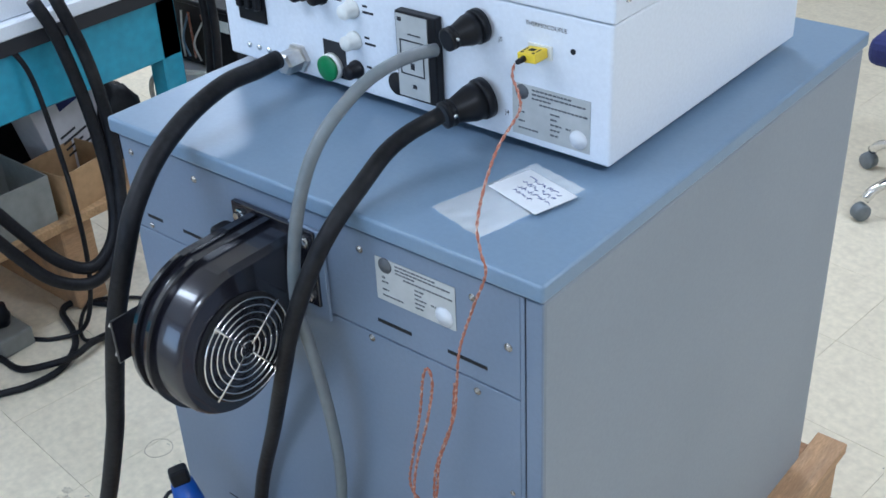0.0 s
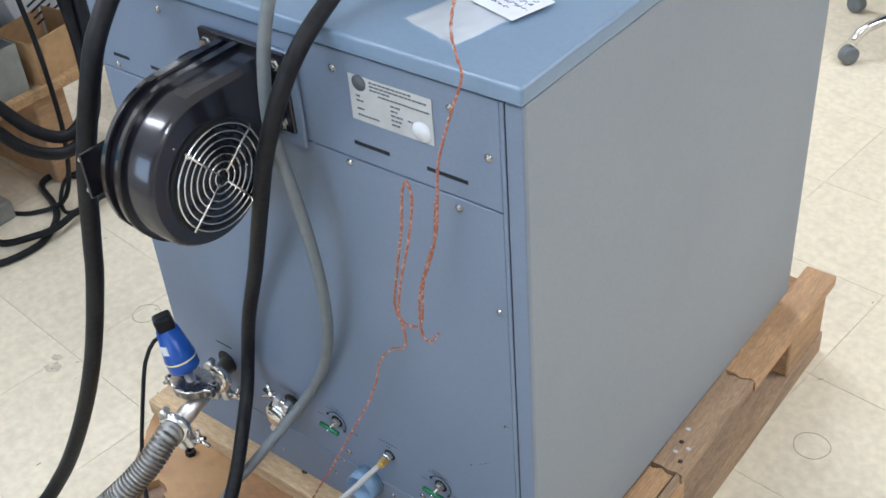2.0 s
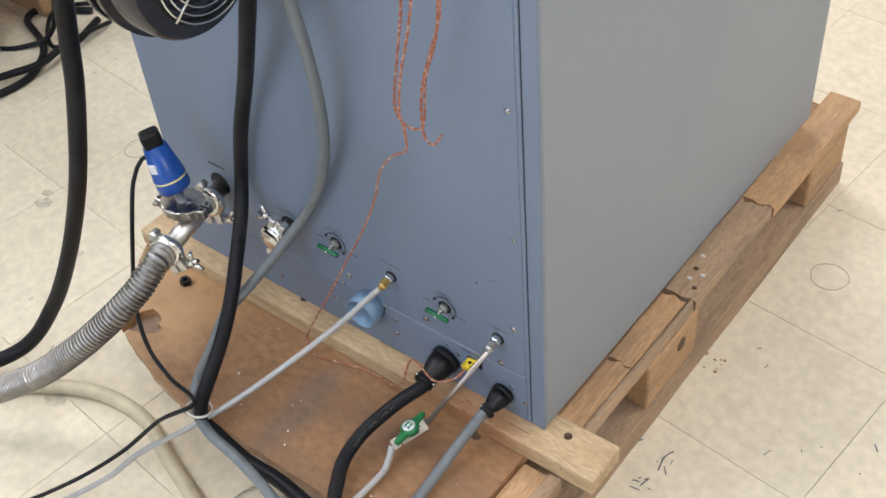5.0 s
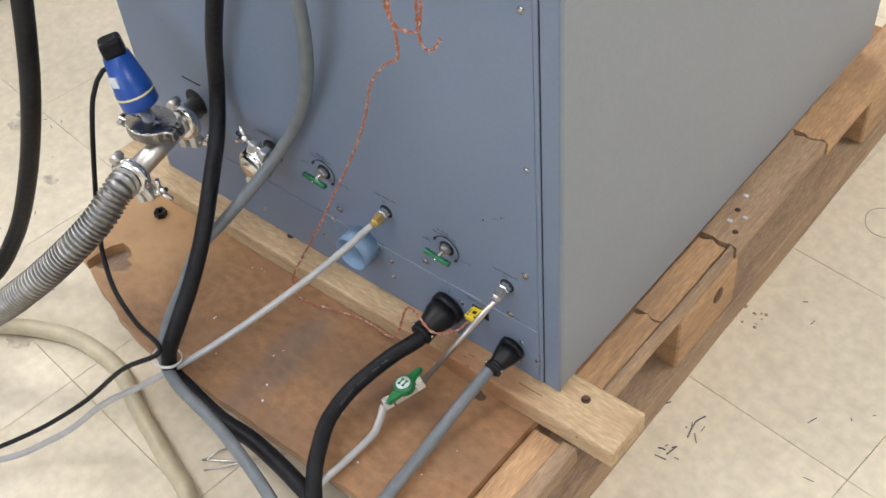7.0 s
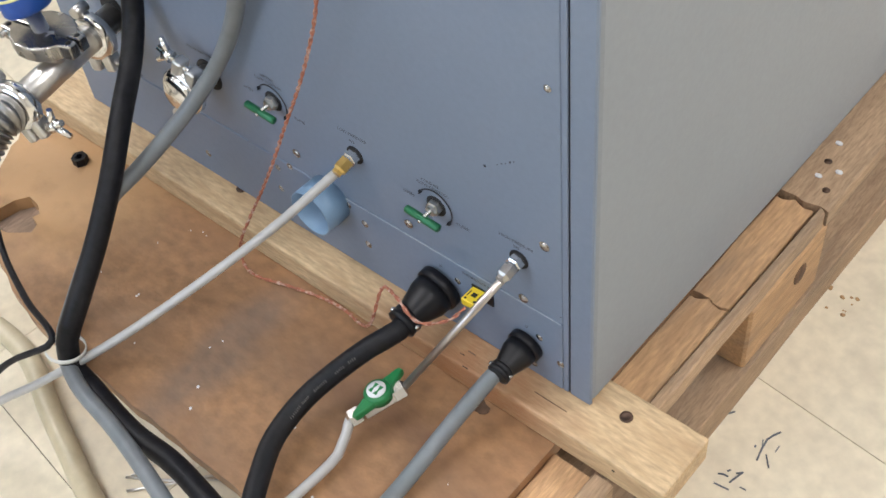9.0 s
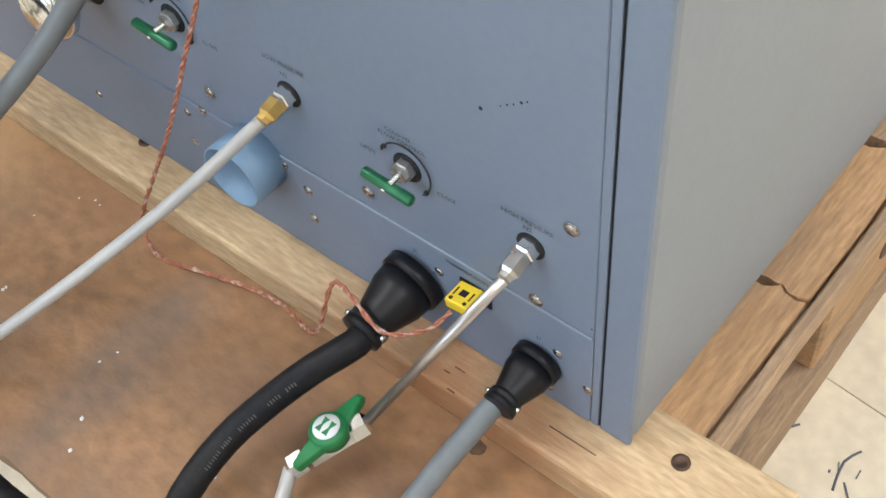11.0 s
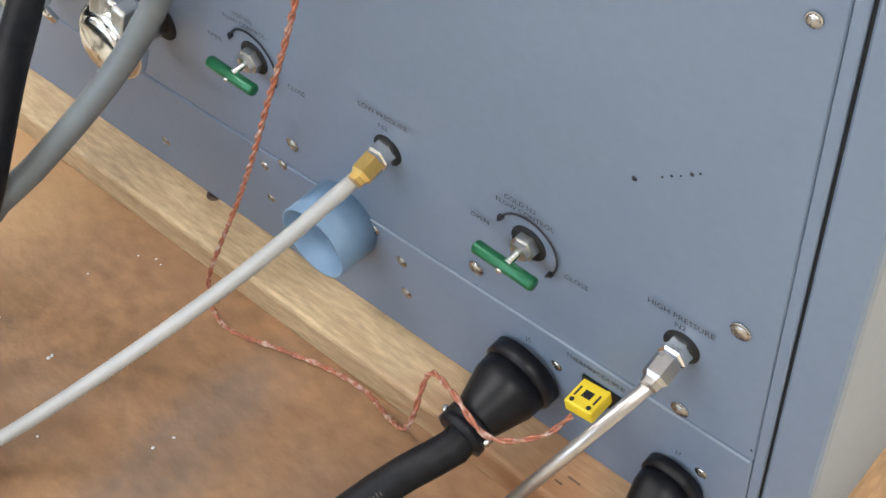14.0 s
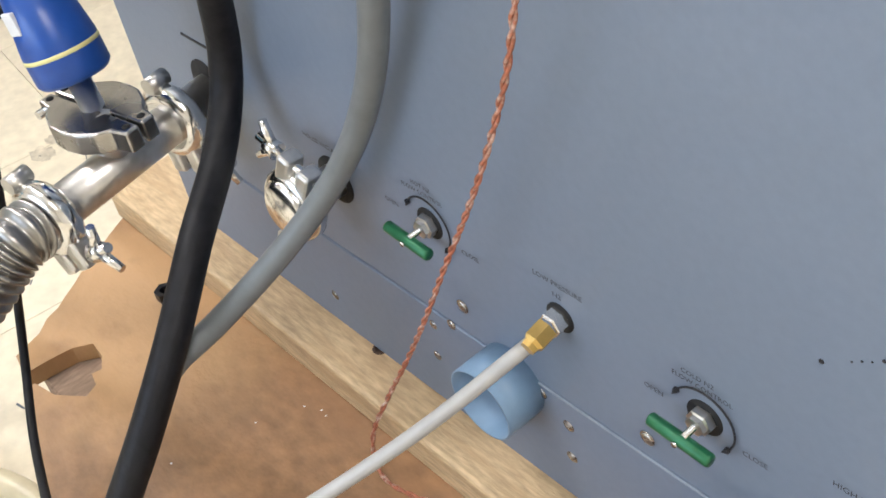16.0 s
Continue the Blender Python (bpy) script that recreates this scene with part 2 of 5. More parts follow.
def lathe(bm, p, axis, rings, seg=24, smooth=True, caps=True):
    """A turned shape: rings of (distance along the axis, radius)."""
    p, axis = Vector(p), Vector(axis).normalized()
    q = axis.to_track_quat("Z", "Y").to_matrix()
    loops = []
    for d, r in rings:
        loops.append([bm.verts.new(p + q @ Vector((r * math.cos(a), r * math.sin(a), d))) for a in [2 * math.pi * k / seg for k in range(seg)]])
    for a, b in zip(loops, loops[1:]):
        for k in range(seg):
            f = bm.faces.new((a[k], a[(k + 1) % seg], b[(k + 1) % seg], b[k]))
            f.smooth = smooth
    if caps:
        if rings[0][1] > 1e-5:
            bm.faces.new(loops[0][::-1])
        if rings[-1][1] > 1e-5:
            bm.faces.new(loops[-1])
    return bm


def rod(bm, a, b, r, seg=12, r2=None):
    a, b = Vector(a), Vector(b)
    return lathe(bm, a, b - a, [(0, r), ((b - a).length, r if r2 is None else r2)], seg)


def curve_points(pts, step=0.012):
    """A smooth line through the points (Catmull-Rom)."""
    pts = [Vector(p) for p in pts]
    ext = [2 * pts[0] - pts[1], *pts, 2 * pts[-1] - pts[-2]]
    out = []
    for i in range(1, len(ext) - 2):
        p0, p1, p2, p3 = ext[i - 1 : i + 3]
        n = max(2, int((p2 - p1).length / step))
        for k in range(n):
            t = k / n
            out.append(0.5 * ((2 * p1) + (p2 - p0) * t + (2 * p0 - 5 * p1 + 4 * p2 - p3) * t * t + (3 * p1 - p0 - 3 * p2 + p3) * t ** 3))
    out.append(pts[-1])
    return out


def tube(bm, pts, r, seg=14, step=0.012, radius=None, smooth_line=True):
    line = curve_points(pts, step) if smooth_line else [Vector(p) for p in pts]
    loops, up = [], None
    for i, p in enumerate(line):
        d = (line[min(i + 1, len(line) - 1)] - line[max(i - 1, 0)]).normalized()
        if up is None:
            up = d.orthogonal().normalized()
        up = (up - d * up.dot(d)).normalized()
        side = d.cross(up)
        rr = radius(i, len(line)) if radius else r
        loops.append([bm.verts.new(p + rr * (math.cos(a) * up + math.sin(a) * side)) for a in [2 * math.pi * k / seg for k in range(seg)]])
    for a, b in zip(loops, loops[1:]):
        for k in range(seg):
            f = bm.faces.new((a[k], a[(k + 1) % seg], b[(k + 1) % seg], b[k]))
            f.smooth = True
    bm.faces.new(loops[0][::-1])
    bm.faces.new(loops[-1])
    return bm


def mesh_of(name, bm, mat):
    bmesh.ops.recalc_face_normals(bm, faces=bm.faces[:])
    me = bpy.data.meshes.new(name)
    bm.to_mesh(me)
    bm.free()
    me.materials.append(mat)
    return me


def part(name, bm, mat, parent=None, label=""):
    ob = new(name, mesh_of(name, bm, mat))
    if parent is not None:
        ob.parent = parent
    if label:
        tagged(ob, label)
    return ob


def thing(name, label, category, group="", at=(0, 0, 0)):
    ob = new(name)
    ob.empty_display_size = 0.05
    ob.location = at
    return tagged(ob, label, category, group)


def solid(name, lo, hi, mat, parent=None, bevel=0.0, label="", seg=1):
    return part(name, box(bmesh.new(), lo, hi, bevel, seg), mat, parent, label)


# ---- plan ----
CAB_Z, LID_Z, LID_T = 0.2095, 0.998, 0.025
CW, CD = 0.685, 0.812
DECK_Z = 0.1785
GRID = -6.0

# ---- setting ----
floor = tagged(solid("floor", (-4.6, -3.2, -0.1), (3.4, 5.6, -0.004), M["grout"]), "cream vinyl tile floor with scuffs and dark joints", "floor", kind="structure")
ceiling = tagged(solid("ceiling", (-4.6, -3.2, CEIL), (3.4, 5.6, CEIL + 0.1), M["ceiling"]), "plain white ceiling of the workshop", "ceiling", kind="structure")
for nm, lo, hi in (("wall_west", (-4.7, -3.2, 0), (-4.6, 5.6, CEIL)), ("wall_east", (3.4, -3.2, 0), (3.5, 5.6, CEIL)), ("wall_north", (-4.7, 5.6, 0), (3.5, 5.7, CEIL))):
    tagged(solid(nm, lo, hi, M["wall"]), "plain off-white painted workshop wall", "wall", kind="structure")
bm = bmesh.new()
for lo, hi in (((-4.7, -3.3, 0), (-2.1, -3.2, CEIL)), ((0.3, -3.3, 0), (3.5, -3.2, CEIL)), ((-2.1, -3.3, 0), (0.3, -3.2, 0.9)), ((-2.1, -3.3, 2.3), (0.3, -3.2, CEIL))):
    box(bm, lo, hi)
tagged(part("wall_south", bm, M["wall"]), "off-white workshop wall with a window opening", "wall", kind="structure")

def origin(parent):
    while parent.parent is not None:
        parent = parent.parent
    return parent.location.copy()


def put(name, bm, mat, parent, label=""):
    """A part given in world places, under a thing or under a part of one."""
    bmesh.ops.translate(bm, verts=bm.verts, vec=-origin(parent))
    return part(name, bm, mat, parent, label)


def child(name, lo, hi, mat, parent, bevel=0.0, label="", seg=1):
    return put(name, box(bmesh.new(), lo, hi, bevel, seg), mat, parent, label)


def turned(name, p, axis, rings, mat, parent, label="", seg=24, smooth=True):
    return put(name, lathe(bmesh.new(), p, axis, rings, seg, smooth), mat, parent, label)


def text_mesh(words, size, m, mat, parent, name="lettering"):
    cu = bpy.data.curves.new("lettering", "FONT")
    cu.body, cu.size, cu.align_x, cu.align_y = words, size, "CENTER", "CENTER"
    cu.resolution_u = 2
    ob = bpy.data.objects.new("lettering", cu)
    me = bpy.data.meshes.new_from_object(ob)
    bpy.data.objects.remove(ob)
    me.transform(Matrix.Translation(-origin(parent)) @ m)
    me.materials.clear()
    me.materials.append(mat)
    me.name = name
    out = new(name, me)
    out.parent = parent
    return out


def on_front(x, z, y=-0.0008):
    return pose(x, y, z, 90, 0, 0)


FWD = (0, -1, 0)

# ---- cabinet: steel shell, panels, seams and screws ----
cabinet = thing("equipment_cabinet", "blue-grey painted steel equipment cabinet standing on a wooden pallet", "cabinet", at=(-CW / 2, CD / 2, CAB_Z))
child("shell", (-CW, 0.004, CAB_Z), (0.0, CD, LID_Z), M["side"], cabinet, 0.004, "painted steel side, its paint lightened and greyed for warm light", 2)
lid = child("lid", (-CW - 0.012, -0.005, LID_Z + 0.003), (0.004, CD + 0.004, LID_Z + LID_T), M["lid"], cabinet, 0.004, "blue-grey folded steel lid", 3)
child("upper_panel", (-CW + 0.001, 0.0, 0.8628), (-0.0278, 0.0038, LID_Z), M["panel"], cabinet, 0.0008)
child("lower_panel", (-CW + 0.001, 0.0, 0.2977), (-0.0278, 0.0038, 0.8608), M["panel"], cabinet, 0.0008)
bottom_panel = child("bottom_panel", (-CW + 0.001, -0.0008, CAB_Z), (-0.0278, 0.0038, 0.2972), M["panel"], cabinet, 0.0008)
child("panel_edge", (-0.30, -0.0011, 0.2966), (-0.029, 0.0, 0.2973), M["scratch"], bottom_panel, 0.0, "scratched bright panel edge")
child("edge_strip", (-0.0274, -0.0003, CAB_Z), (-0.0222, 0.0036, LID_Z), M["panel"], cabinet, 0.0006)
child("corner_post", (-0.0205, -0.0005, CAB_Z), (0.0006, 0.0038, LID_Z), M["panel"], cabinet, 0.0012)
child("seam", (-0.0222, 0.0014, CAB_Z), (-0.0205, 0.0036, LID_Z), M["dark"], cabinet, 0.0, "dark vertical gap beside the panels")

screw_bm = bmesh.new()
lathe(screw_bm, (0, 0, 0), FWD, [(0.0, 0.0068), (0.0012, 0.0066), (0.0026, 0.0048), (0.0032, 0.0026), (0.0032, 0.0)], 14)
for k in range(2):
    tmp = bmesh.new()
    box(tmp, (-0.0028, -0.0035, -0.0006), (0.0028, -0.0029, 0.0006))
    join(screw_bm, tmp, pose(0, 0, 0, 0, 45 + 90 * k, 0))
lathe(screw_bm, (0, 0.0004, 0), FWD, [(0.0, 0.0086), (0.0008, 0.0086), (0.0010, 0.0076), (0.0010, 0.0)], 16)
screw_mesh = mesh_of("screw", screw_bm, M["satin"])
for x, z, s in ((-0.663, 0.978, 1), (-0.648, 0.871, 0.9), (-0.5365, 0.976, 1), (-0.251, 0.974, 1), (-0.0895, 0.972, 1), (-0.043, 0.927, 1.1), (-0.2435, 0.854, 1), (-0.0865, 0.848, 1),
                (-0.0395, 0.722, 0.8), (-0.038, 0.538, 0.65), (-0.044, 0.381, 0.6), (-0.030, 0.244, 0.5), (-0.067, 0.303, 0.6), (-0.191, 0.313, 0.6), (-0.249, 0.2765, 0.55),
                (-0.2495, 0.2487, 0.55), (-0.268, 0.290, 0.55), (-0.3275, 0.3205, 0.6), (-0.3425, 0.2955, 0.5), (-0.362, 0.2833, 0.5), (-0.365, 0.2537, 0.5), (-0.478, 0.2375, 0.55),
                (-0.1396, 0.274, 0.5), (-0.0515, 0.2635, 0.5), (-0.058, 0.2225, 0.5), (-0.64, 0.62, 0.7), (-0.65, 0.274, 0.6)):
    q = 0.92 if z < 0.45 else 0.55
    ob = new("screw", screw_mesh)
    ob.parent = cabinet
    ob.matrix_local = Matrix.Translation(Vector((x, -0.0006, z)) - cabinet.location) @ pose(0, 0, 0, 0, 37 * x * 60, 0) @ Matrix.Diagonal((s * q, s * 0.7, s * q, 1))
for x0, x1 in ((-0.231, -0.180), (-0.127, -0.072), (-0.653, -0.622), (-0.579, -0.537)):
    child("vent_slot", (x0, -0.0006, 0.8835), (x1, 0.0004, 0.888), M["dark"], cabinet, 0.0, "narrow black slot")


def rating_plate(parent, x0, x1, z0, z1, y):
    p = child("rating_plate", (x0, y - 0.0008, z0), (x1, y, z1), M["plate"], parent, 0.0, "worn silver rating plate")
    w, h = x1 - x0, z1 - z0
    bm = bmesh.new()
    for u0, u1, v in ((0.26, 0.78, 0.93), (0.26, 0.94, 0.85), (0.26, 0.52, 0.77), (0.36, 0.97, 0.68), (0.08, 0.14, 0.56), (0.5, 0.62, 0.56), (0.08, 0.16, 0.46), (0.5, 0.58, 0.46),
                      (0.5, 0.64, 0.36), (0.7, 0.76, 0.36), (0.08, 0.16, 0.28), (0.5, 0.62, 0.26), (0.08, 0.34, 0.14), (0.5, 0.62, 0.16)):
        u = u0
        while u < u1 - 0.01:
            e = min(u1, u + 0.03 + 0.05 * abs(noise.noise(Vector((u * 31, v * 17, 0)))))
            box(bm, (x0 + w * u, y - 0.0014, z0 + h * (v - 0.015)), (x0 + w * e, y - 0.0006, z0 + h * (v + 0.015)))
            u = e + 0.012
    put("print", bm, M["print_grey"], p)
    turned("roundel", (x0 + 0.13 * w, y - 0.0006, z0 + 0.85 * h), FWD, [(0, 0.085 * w), (0.0008, 0.085 * w), (0.0008, 0)], M["print_grey"], p, "dark round emblem")
    turned("sticker", (x0 + 0.86 * w, y - 0.0006, z0 + 0.22 * h), FWD, [(0, 0.11 * w), (0.0008, 0.11 * w), (0.0008, 0)], M["paper"], p, "white round sticker")


rating_plate(cabinet, -0.2275, -0.113, 0.9185, 0.975, -0.0004)
for x, z, r in ((-0.0985, 0.434, 0.0022), (-0.086, 0.4425, 0.0008), (-0.082, 0.4455, 0.001), (-0.078, 0.448, 0.0008), (-0.0735, 0.4515, 0.0016), (-0.070, 0.454, 0.0009), (-0.0295, 0.306, 0.001)):
    turned("paint_chip", (x, -0.0001, z), FWD, [(0, r * 0.6), (0.0003, r * 0.5), (0.0003, 0)], M["ink"], cabinet, "small dark paint chip", 7)

# ---- lettering on the lower panel ----
for words, x, z, s in (("COLD N2", -0.158, 0.3822, 0.0043), ("FLOW CONTROL", -0.1555, 0.3772, 0.0043), ("OPEN", -0.184, 0.356, 0.0046), ("CLOSE", -0.1262, 0.351, 0.0046),
                       ("HOT N2", -0.3433, 0.4016, 0.0043), ("FLOW CONTROL", -0.3433, 0.3964, 0.0043), ("OPEN", -0.3745, 0.3755, 0.0046), ("CLOSE", -0.310, 0.3697, 0.0046),
                       ("LOW PRESSURE", -0.2437, 0.388, 0.0048), ("N2", -0.2447, 0.3802, 0.0048), ("HIGH PRESSURE", -0.071, 0.3688, 0.0048), ("N2", -0.0708, 0.3632, 0.0048),
                       ("THERMOCOUPLE", -0.1149, 0.291, 0.0046), ("J5", -0.157, 0.2824, 0.0046), ("J7", -0.0644, 0.2687, 0.0046), ("HOUSE VACUUM", -0.4375, 0.388, 0.0048)):
    text_mesh(words, s, on_front(x, z, -0.0014), M["ink"], cabinet)
child("print_bar", (-0.585, -0.0008, 0.4120), (-0.552, 0.0, 0.4135), M["ink"], cabinet)


def flow_valve(x, z, tip):
    v = thing("flow_valve", "green T-handle needle valve on a steel stem in the cabinet panel", "valve", "flow valves on the panel", at=(x, -0.001, z))
    # no real recess: the hole's inner shade is a black disc
    turned("port", (x, 0.001, z), FWD, [(0, 0.0102), (0.0016, 0.0102), (0.0016, 0.0)], M["dark"], v, "flat black disc for the shaded panel hole")
    turned("nut", (x, -0.001, z), FWD, [(0, 0.0072), (0.004, 0.0072), (0.0045, 0.0056), (0.007, 0.0053), (0.0075, 0.0)], M["steel"], v, "", 6, False)
    turned("stem", (x, -0.004, z), FWD, [(0, 0.0034), (0.004, 0.0034), (0.0042, 0.0018), (0.012, 0.0018)], M["chrome"], v)
    bm = bmesh.new()
    a = Vector((math.cos(radians(tip)), 0, math.sin(radians(tip))))
    c = Vector((x - 0.002, -0.0155, z - 0.003))
    lathe(bm, c - a * 0.0178, a, [(0, 0.0), (0, 0.0030), (0.001, 0.0036), (0.0346, 0.0036), (0.0356, 0.0030), (0.0356, 0.0)], 16)
    h = put("handle", bm, M["green"], v, "green anodised cross handle")
    turned("set_screw", c + Vector((0, -0.0032, 0)), FWD, [(0, 0.0015), (0.0014, 0.0016), (0.0014, 0)], M["chrome"], h, "", 8)
    bm = bmesh.new()
    arc = [(x + 0.0178 * math.cos(radians(q)), -0.0015, z + 0.0178 * math.sin(radians(q))) for q in range(150, -41, -10)]
    tube(bm, arc, 0.0006, 5, smooth_line=False)
    for q, s in ((150, 1), (-40, -1)):
        p = Vector((x + 0.0178 * math.cos(radians(q)), -0.0015, z + 0.0178 * math.sin(radians(q))))
        d = Vector((-math.sin(radians(q)), 0, math.cos(radians(q)))) * s
        lathe(bm, p, d, [(0, 0.0018), (0.006, 0.0)], 6)
    put("turn_arrow", bm, M["ink"], cabinet, "black printed curved arrow")


flow_valve(-0.1548, 0.357, -4)
flow_valve(-0.3428, 0.375, -4)


def gas_port(name, x, z, label, nut_mat):
    g = thing(name, label, "gas fitting", at=(x, -0.001, z))
    turned("port", (x, 0.001, z), FWD, [(0, 0.0092), (0.0018, 0.0092), (0.0018, 0.0)], M["dark"], g, "dark panel hole")
    turned("body_nut", (x, -0.001, z), FWD, [(0, 0.0072), (0.007, 0.0072), (0.008, 0.0056), (0.010, 0.0056)], M["chrome"], g, "bright steel hexagon", 6, False)
    turned("tube_nut", (x, -0.0095, z), (-0.02, -1, -0.25), [(0, 0.0066), (0.010, 0.0066), (0.012, 0.0048), (0.015, 0.0046)], nut_mat, g, "", 6, False)
    return g


gas_port("low_pressure_fitting", -0.2452, 0.364, "steel and brass tube fitting in the cabinet panel", M["brass"])
hp = gas_port("high_pressure_fitting", -0.0697, 0.349, "bright steel tube fitting in the cabinet panel", M["satin"])

# exhaust duct stub
duct = thing("duct_stub", "short pale blue open duct stub on the panel", "duct", at=(-0.291, 0, 0.286))
turned("sleeve", (-0.291, 0.0005, 0.286), FWD, [(0, 0.0240), (0.028, 0.0240), (0.028, 0.0226), (0.001, 0.0226), (0.001, 0.0)], M["duct"], duct, "", 40)

# ---- round connectors with cables ----


def connector(name, p, s, label, direction=FWD):
    c = thing(name, label, "connector", "round black connectors", at=p)
    p = Vector(p)
    d = Vector(direction).normalized()
    turned("flange", p, d, [(0, 0.031 * s), (0.012 * s, 0.031 * s), (0.014 * s, 0.028 * s)], M["plastic"], c, "", 32)
    turned("shell", p + d * 0.012 * s, d, [(0, 0.0285 * s), (0.016 * s, 0.0275 * s), (0.02 * s, 0.026 * s), (0.045 * s, 0.0185 * s), (0.048 * s, 0.0175 * s)], M["plastic"], c, "", 32)
    turned("clamp_ring", p + d * 0.058 * s, d, [(0, 0.018 * s), (0.001, 0.0205 * s), (0.006 * s, 0.0205 * s), (0.008 * s, 0.018 * s), (0.010 * s, 0.0205 * s), (0.016 * s, 0.0205 * s), (0.017 * s, 0.016 * s)], M["plastic"], c, "ribbed cable clamp", 28)
    side = d.cross(Vector((0, 0, 1))).normalized()
    for k in (-1, 1):
        turned("clamp_screw", p + d * 0.066 * s + side * k * 0.019 * s + Vector((0, 0, 0.004 * s)), side * k, [(0, 0.0035 * s), (0.004 * s, 0.003 * s), (0.004 * s, 0)], M["chrome"], c, "", 10)
    bm = bmesh.new()
    for k in range(14):
        a = 2 * math.pi * k / 14
        up = side.cross(d)
        q = p + d * 0.022 * s + (side * math.cos(a) + up * math.sin(a)) * 0.0265 * s
        rod(bm, q, q + d * 0.016 * s - (side * math.cos(a) + up * math.sin(a)) * 0.004 * s, 0.0014 * s, 6)
    put("grip_ribs", bm, M["plastic"], c)
    return c


def cable(name, pts, r, mat, label, category="cable", seg=16):
    ob = part(name, tube(bmesh.new(), pts, r, seg), mat)
    return tagged(ob, label, category)


connector("power_connector", (-0.159, -0.001, 0.2555), 0.71, "large black round power connector on the lower panel", (-0.06, -1, -0.12))
cable("power_cable", [(-0.1615, -0.0440, 0.2503), (-0.1603, -0.0590, 0.2483), (-0.1723, -0.0837, 0.2412), (-0.1876, -0.1114, 0.2250), (-0.1995, -0.1441, 0.2087), (-0.1971, -0.1833, 0.2011), (-0.1811, -0.2165, 0.1991), (-0.1579, -0.2523, 0.1918), (-0.1311, -0.2873, 0.1270), (-0.0899, -0.3103, 0.0467), (-0.0289, -0.3237, 0.0112), (0.0920, -0.3422, 0.0112)], 0.0097, M["black"], "thick black rubber cable curving across the pallet")
bm = bmesh.new()
line_pts = curve_points([(-0.1723, -0.0837, 0.2412), (-0.1876, -0.1114, 0.2250), (-0.1995, -0.1441, 0.2087), (-0.1971, -0.1833, 0.2011)], 0.0022)
for k, p in enumerate(line_pts[6:44]):
    if k in (4, 5, 11, 12, 13, 14, 22, 23, 24, 30):
        continue
    d = (line_pts[k + 7] - line_pts[k + 6]).normalized()
    up = Vector((0.62, 0.05, 0.78))
    up = (up - d * up.dot(d)).normalized()
    q = p + up * 0.0098
    w = d.cross(up)
    tmp = bmesh.new()
    box(tmp, (-0.0004, -0.0010 - 0.0004 * (k % 3 == 0), 0), (0.0004, 0.0010 + 0.0004 * (k % 2), 0.0002))
    join(bm, tmp, Matrix.Translation(q) @ Matrix((d, w, up)).transposed().to_4x4())
power_lead = bpy.data.objects["power_cable"]
part("sheath_print", bm, M["sheath_print"], power_lead, "worn pale print bars on the sheath")
connector("signal_connector", (-0.0645, -0.001, 0.246), 0.53, "small black round connector on the lower panel", (-0.03, -1, -0.1))
cable("signal_cable", [(-0.0653, -0.0290, 0.2430), (-0.0701, -0.0339, 0.2383), (-0.0749, -0.0554, 0.2269), (-0.0817, -0.0894, 0.2069), (-0.0843, -0.1422, 0.1899), (-0.0803, -0.2001, 0.1899), (-0.0764, -0.2477, 0.1805), (-0.0707, -0.2958, 0.1019), (-0.0550, -0.3460, 0.0137), (0.0057, -0.4362, 0.0149)], 0.0074, M["grey_cable"], "grey cable running off the pallet")

# yellow thermocouple plug of the lower panel
plug = thing("thermocouple_plug", "yellow thermocouple plug in the cabinet's lower panel", "plug", "yellow plugs", at=(-0.113, -0.001, 0.279))


def yellow_plug(root, p, s, turn):
    m = Matrix.Translation(p) @ pose(0, 0, 0, 0, turn, 0)

    def local(name, lo, hi, mat, bev, lab=""):
        tmp = bmesh.new()
        box(tmp, Vector(lo) * s, Vector(hi) * s, bev * s, 2)
        bmesh.ops.transform(tmp, matrix=m, verts=tmp.verts)
        return put(name, tmp, mat, root, lab)

    local("body", (-0.013, -0.026, -0.006), (0.013, 0.0, 0.006), M["yellow"], 0.0015)
    for x in (-0.009, 0.009):
        local("print_bar", (x - 0.0008, -0.018, 0.0058), (x + 0.0008, -0.008, 0.0064), M["ink"], 0.0)
    local("window", (-0.004, -0.016, 0.0056), (0.004, -0.009, 0.0065), M["dark"], 0.0, "dark square recess")
    for x in (-0.008, 0.008):
        bm = bmesh.new()
        lathe(bm, m @ (Vector((x, -0.022, 0.0055)) * s), m.to_3x3() @ Vector((0, 0, 1)), [(0, 0.0022 * s), (0.001 * s, 0.002 * s), (0.001 * s, 0)], 10)
        put("screw", bm, M["dark"], root)


yellow_plug(plug, (-0.112, -0.0015, 0.279), 0.65, -8)
child("socket", (-0.122, -0.0022, 0.2695), (-0.099, -0.001, 0.2835), M["plastic"], plug, 0.0, "black socket plate")

# ---- gas line with shut-off valve ----
line = thing("shutoff_valve", "green-handled shut-off valve in a steel gas line lying on the pallet", "valve", at=(-0.151, -0.103, 0.205))
bm = bmesh.new()
rod(bm, (-0.0700, -0.020, 0.344), (-0.136, -0.086, 0.213), 0.0034, 14)
put("inlet_tube", bm, M["bright_tube"], line, "bright straight steel tube")
a, bq = Vector((-0.136, -0.086, 0.213)), Vector((-0.155, -0.124, 0.201))
d = (bq - a).normalized()
put("inlet_nut", lathe(bmesh.new(), a - d * 0.004, d, [(0, 0.006), (0.002, 0.0085), (0.012, 0.0085), (0.013, 0.006)], 6, False), M["chrome"], line)
put("valve_body", lathe(bmesh.new(), a + d * 0.008, d, [(0, 0.008), (0.03, 0.008)], 6, False), M["steel"], line)
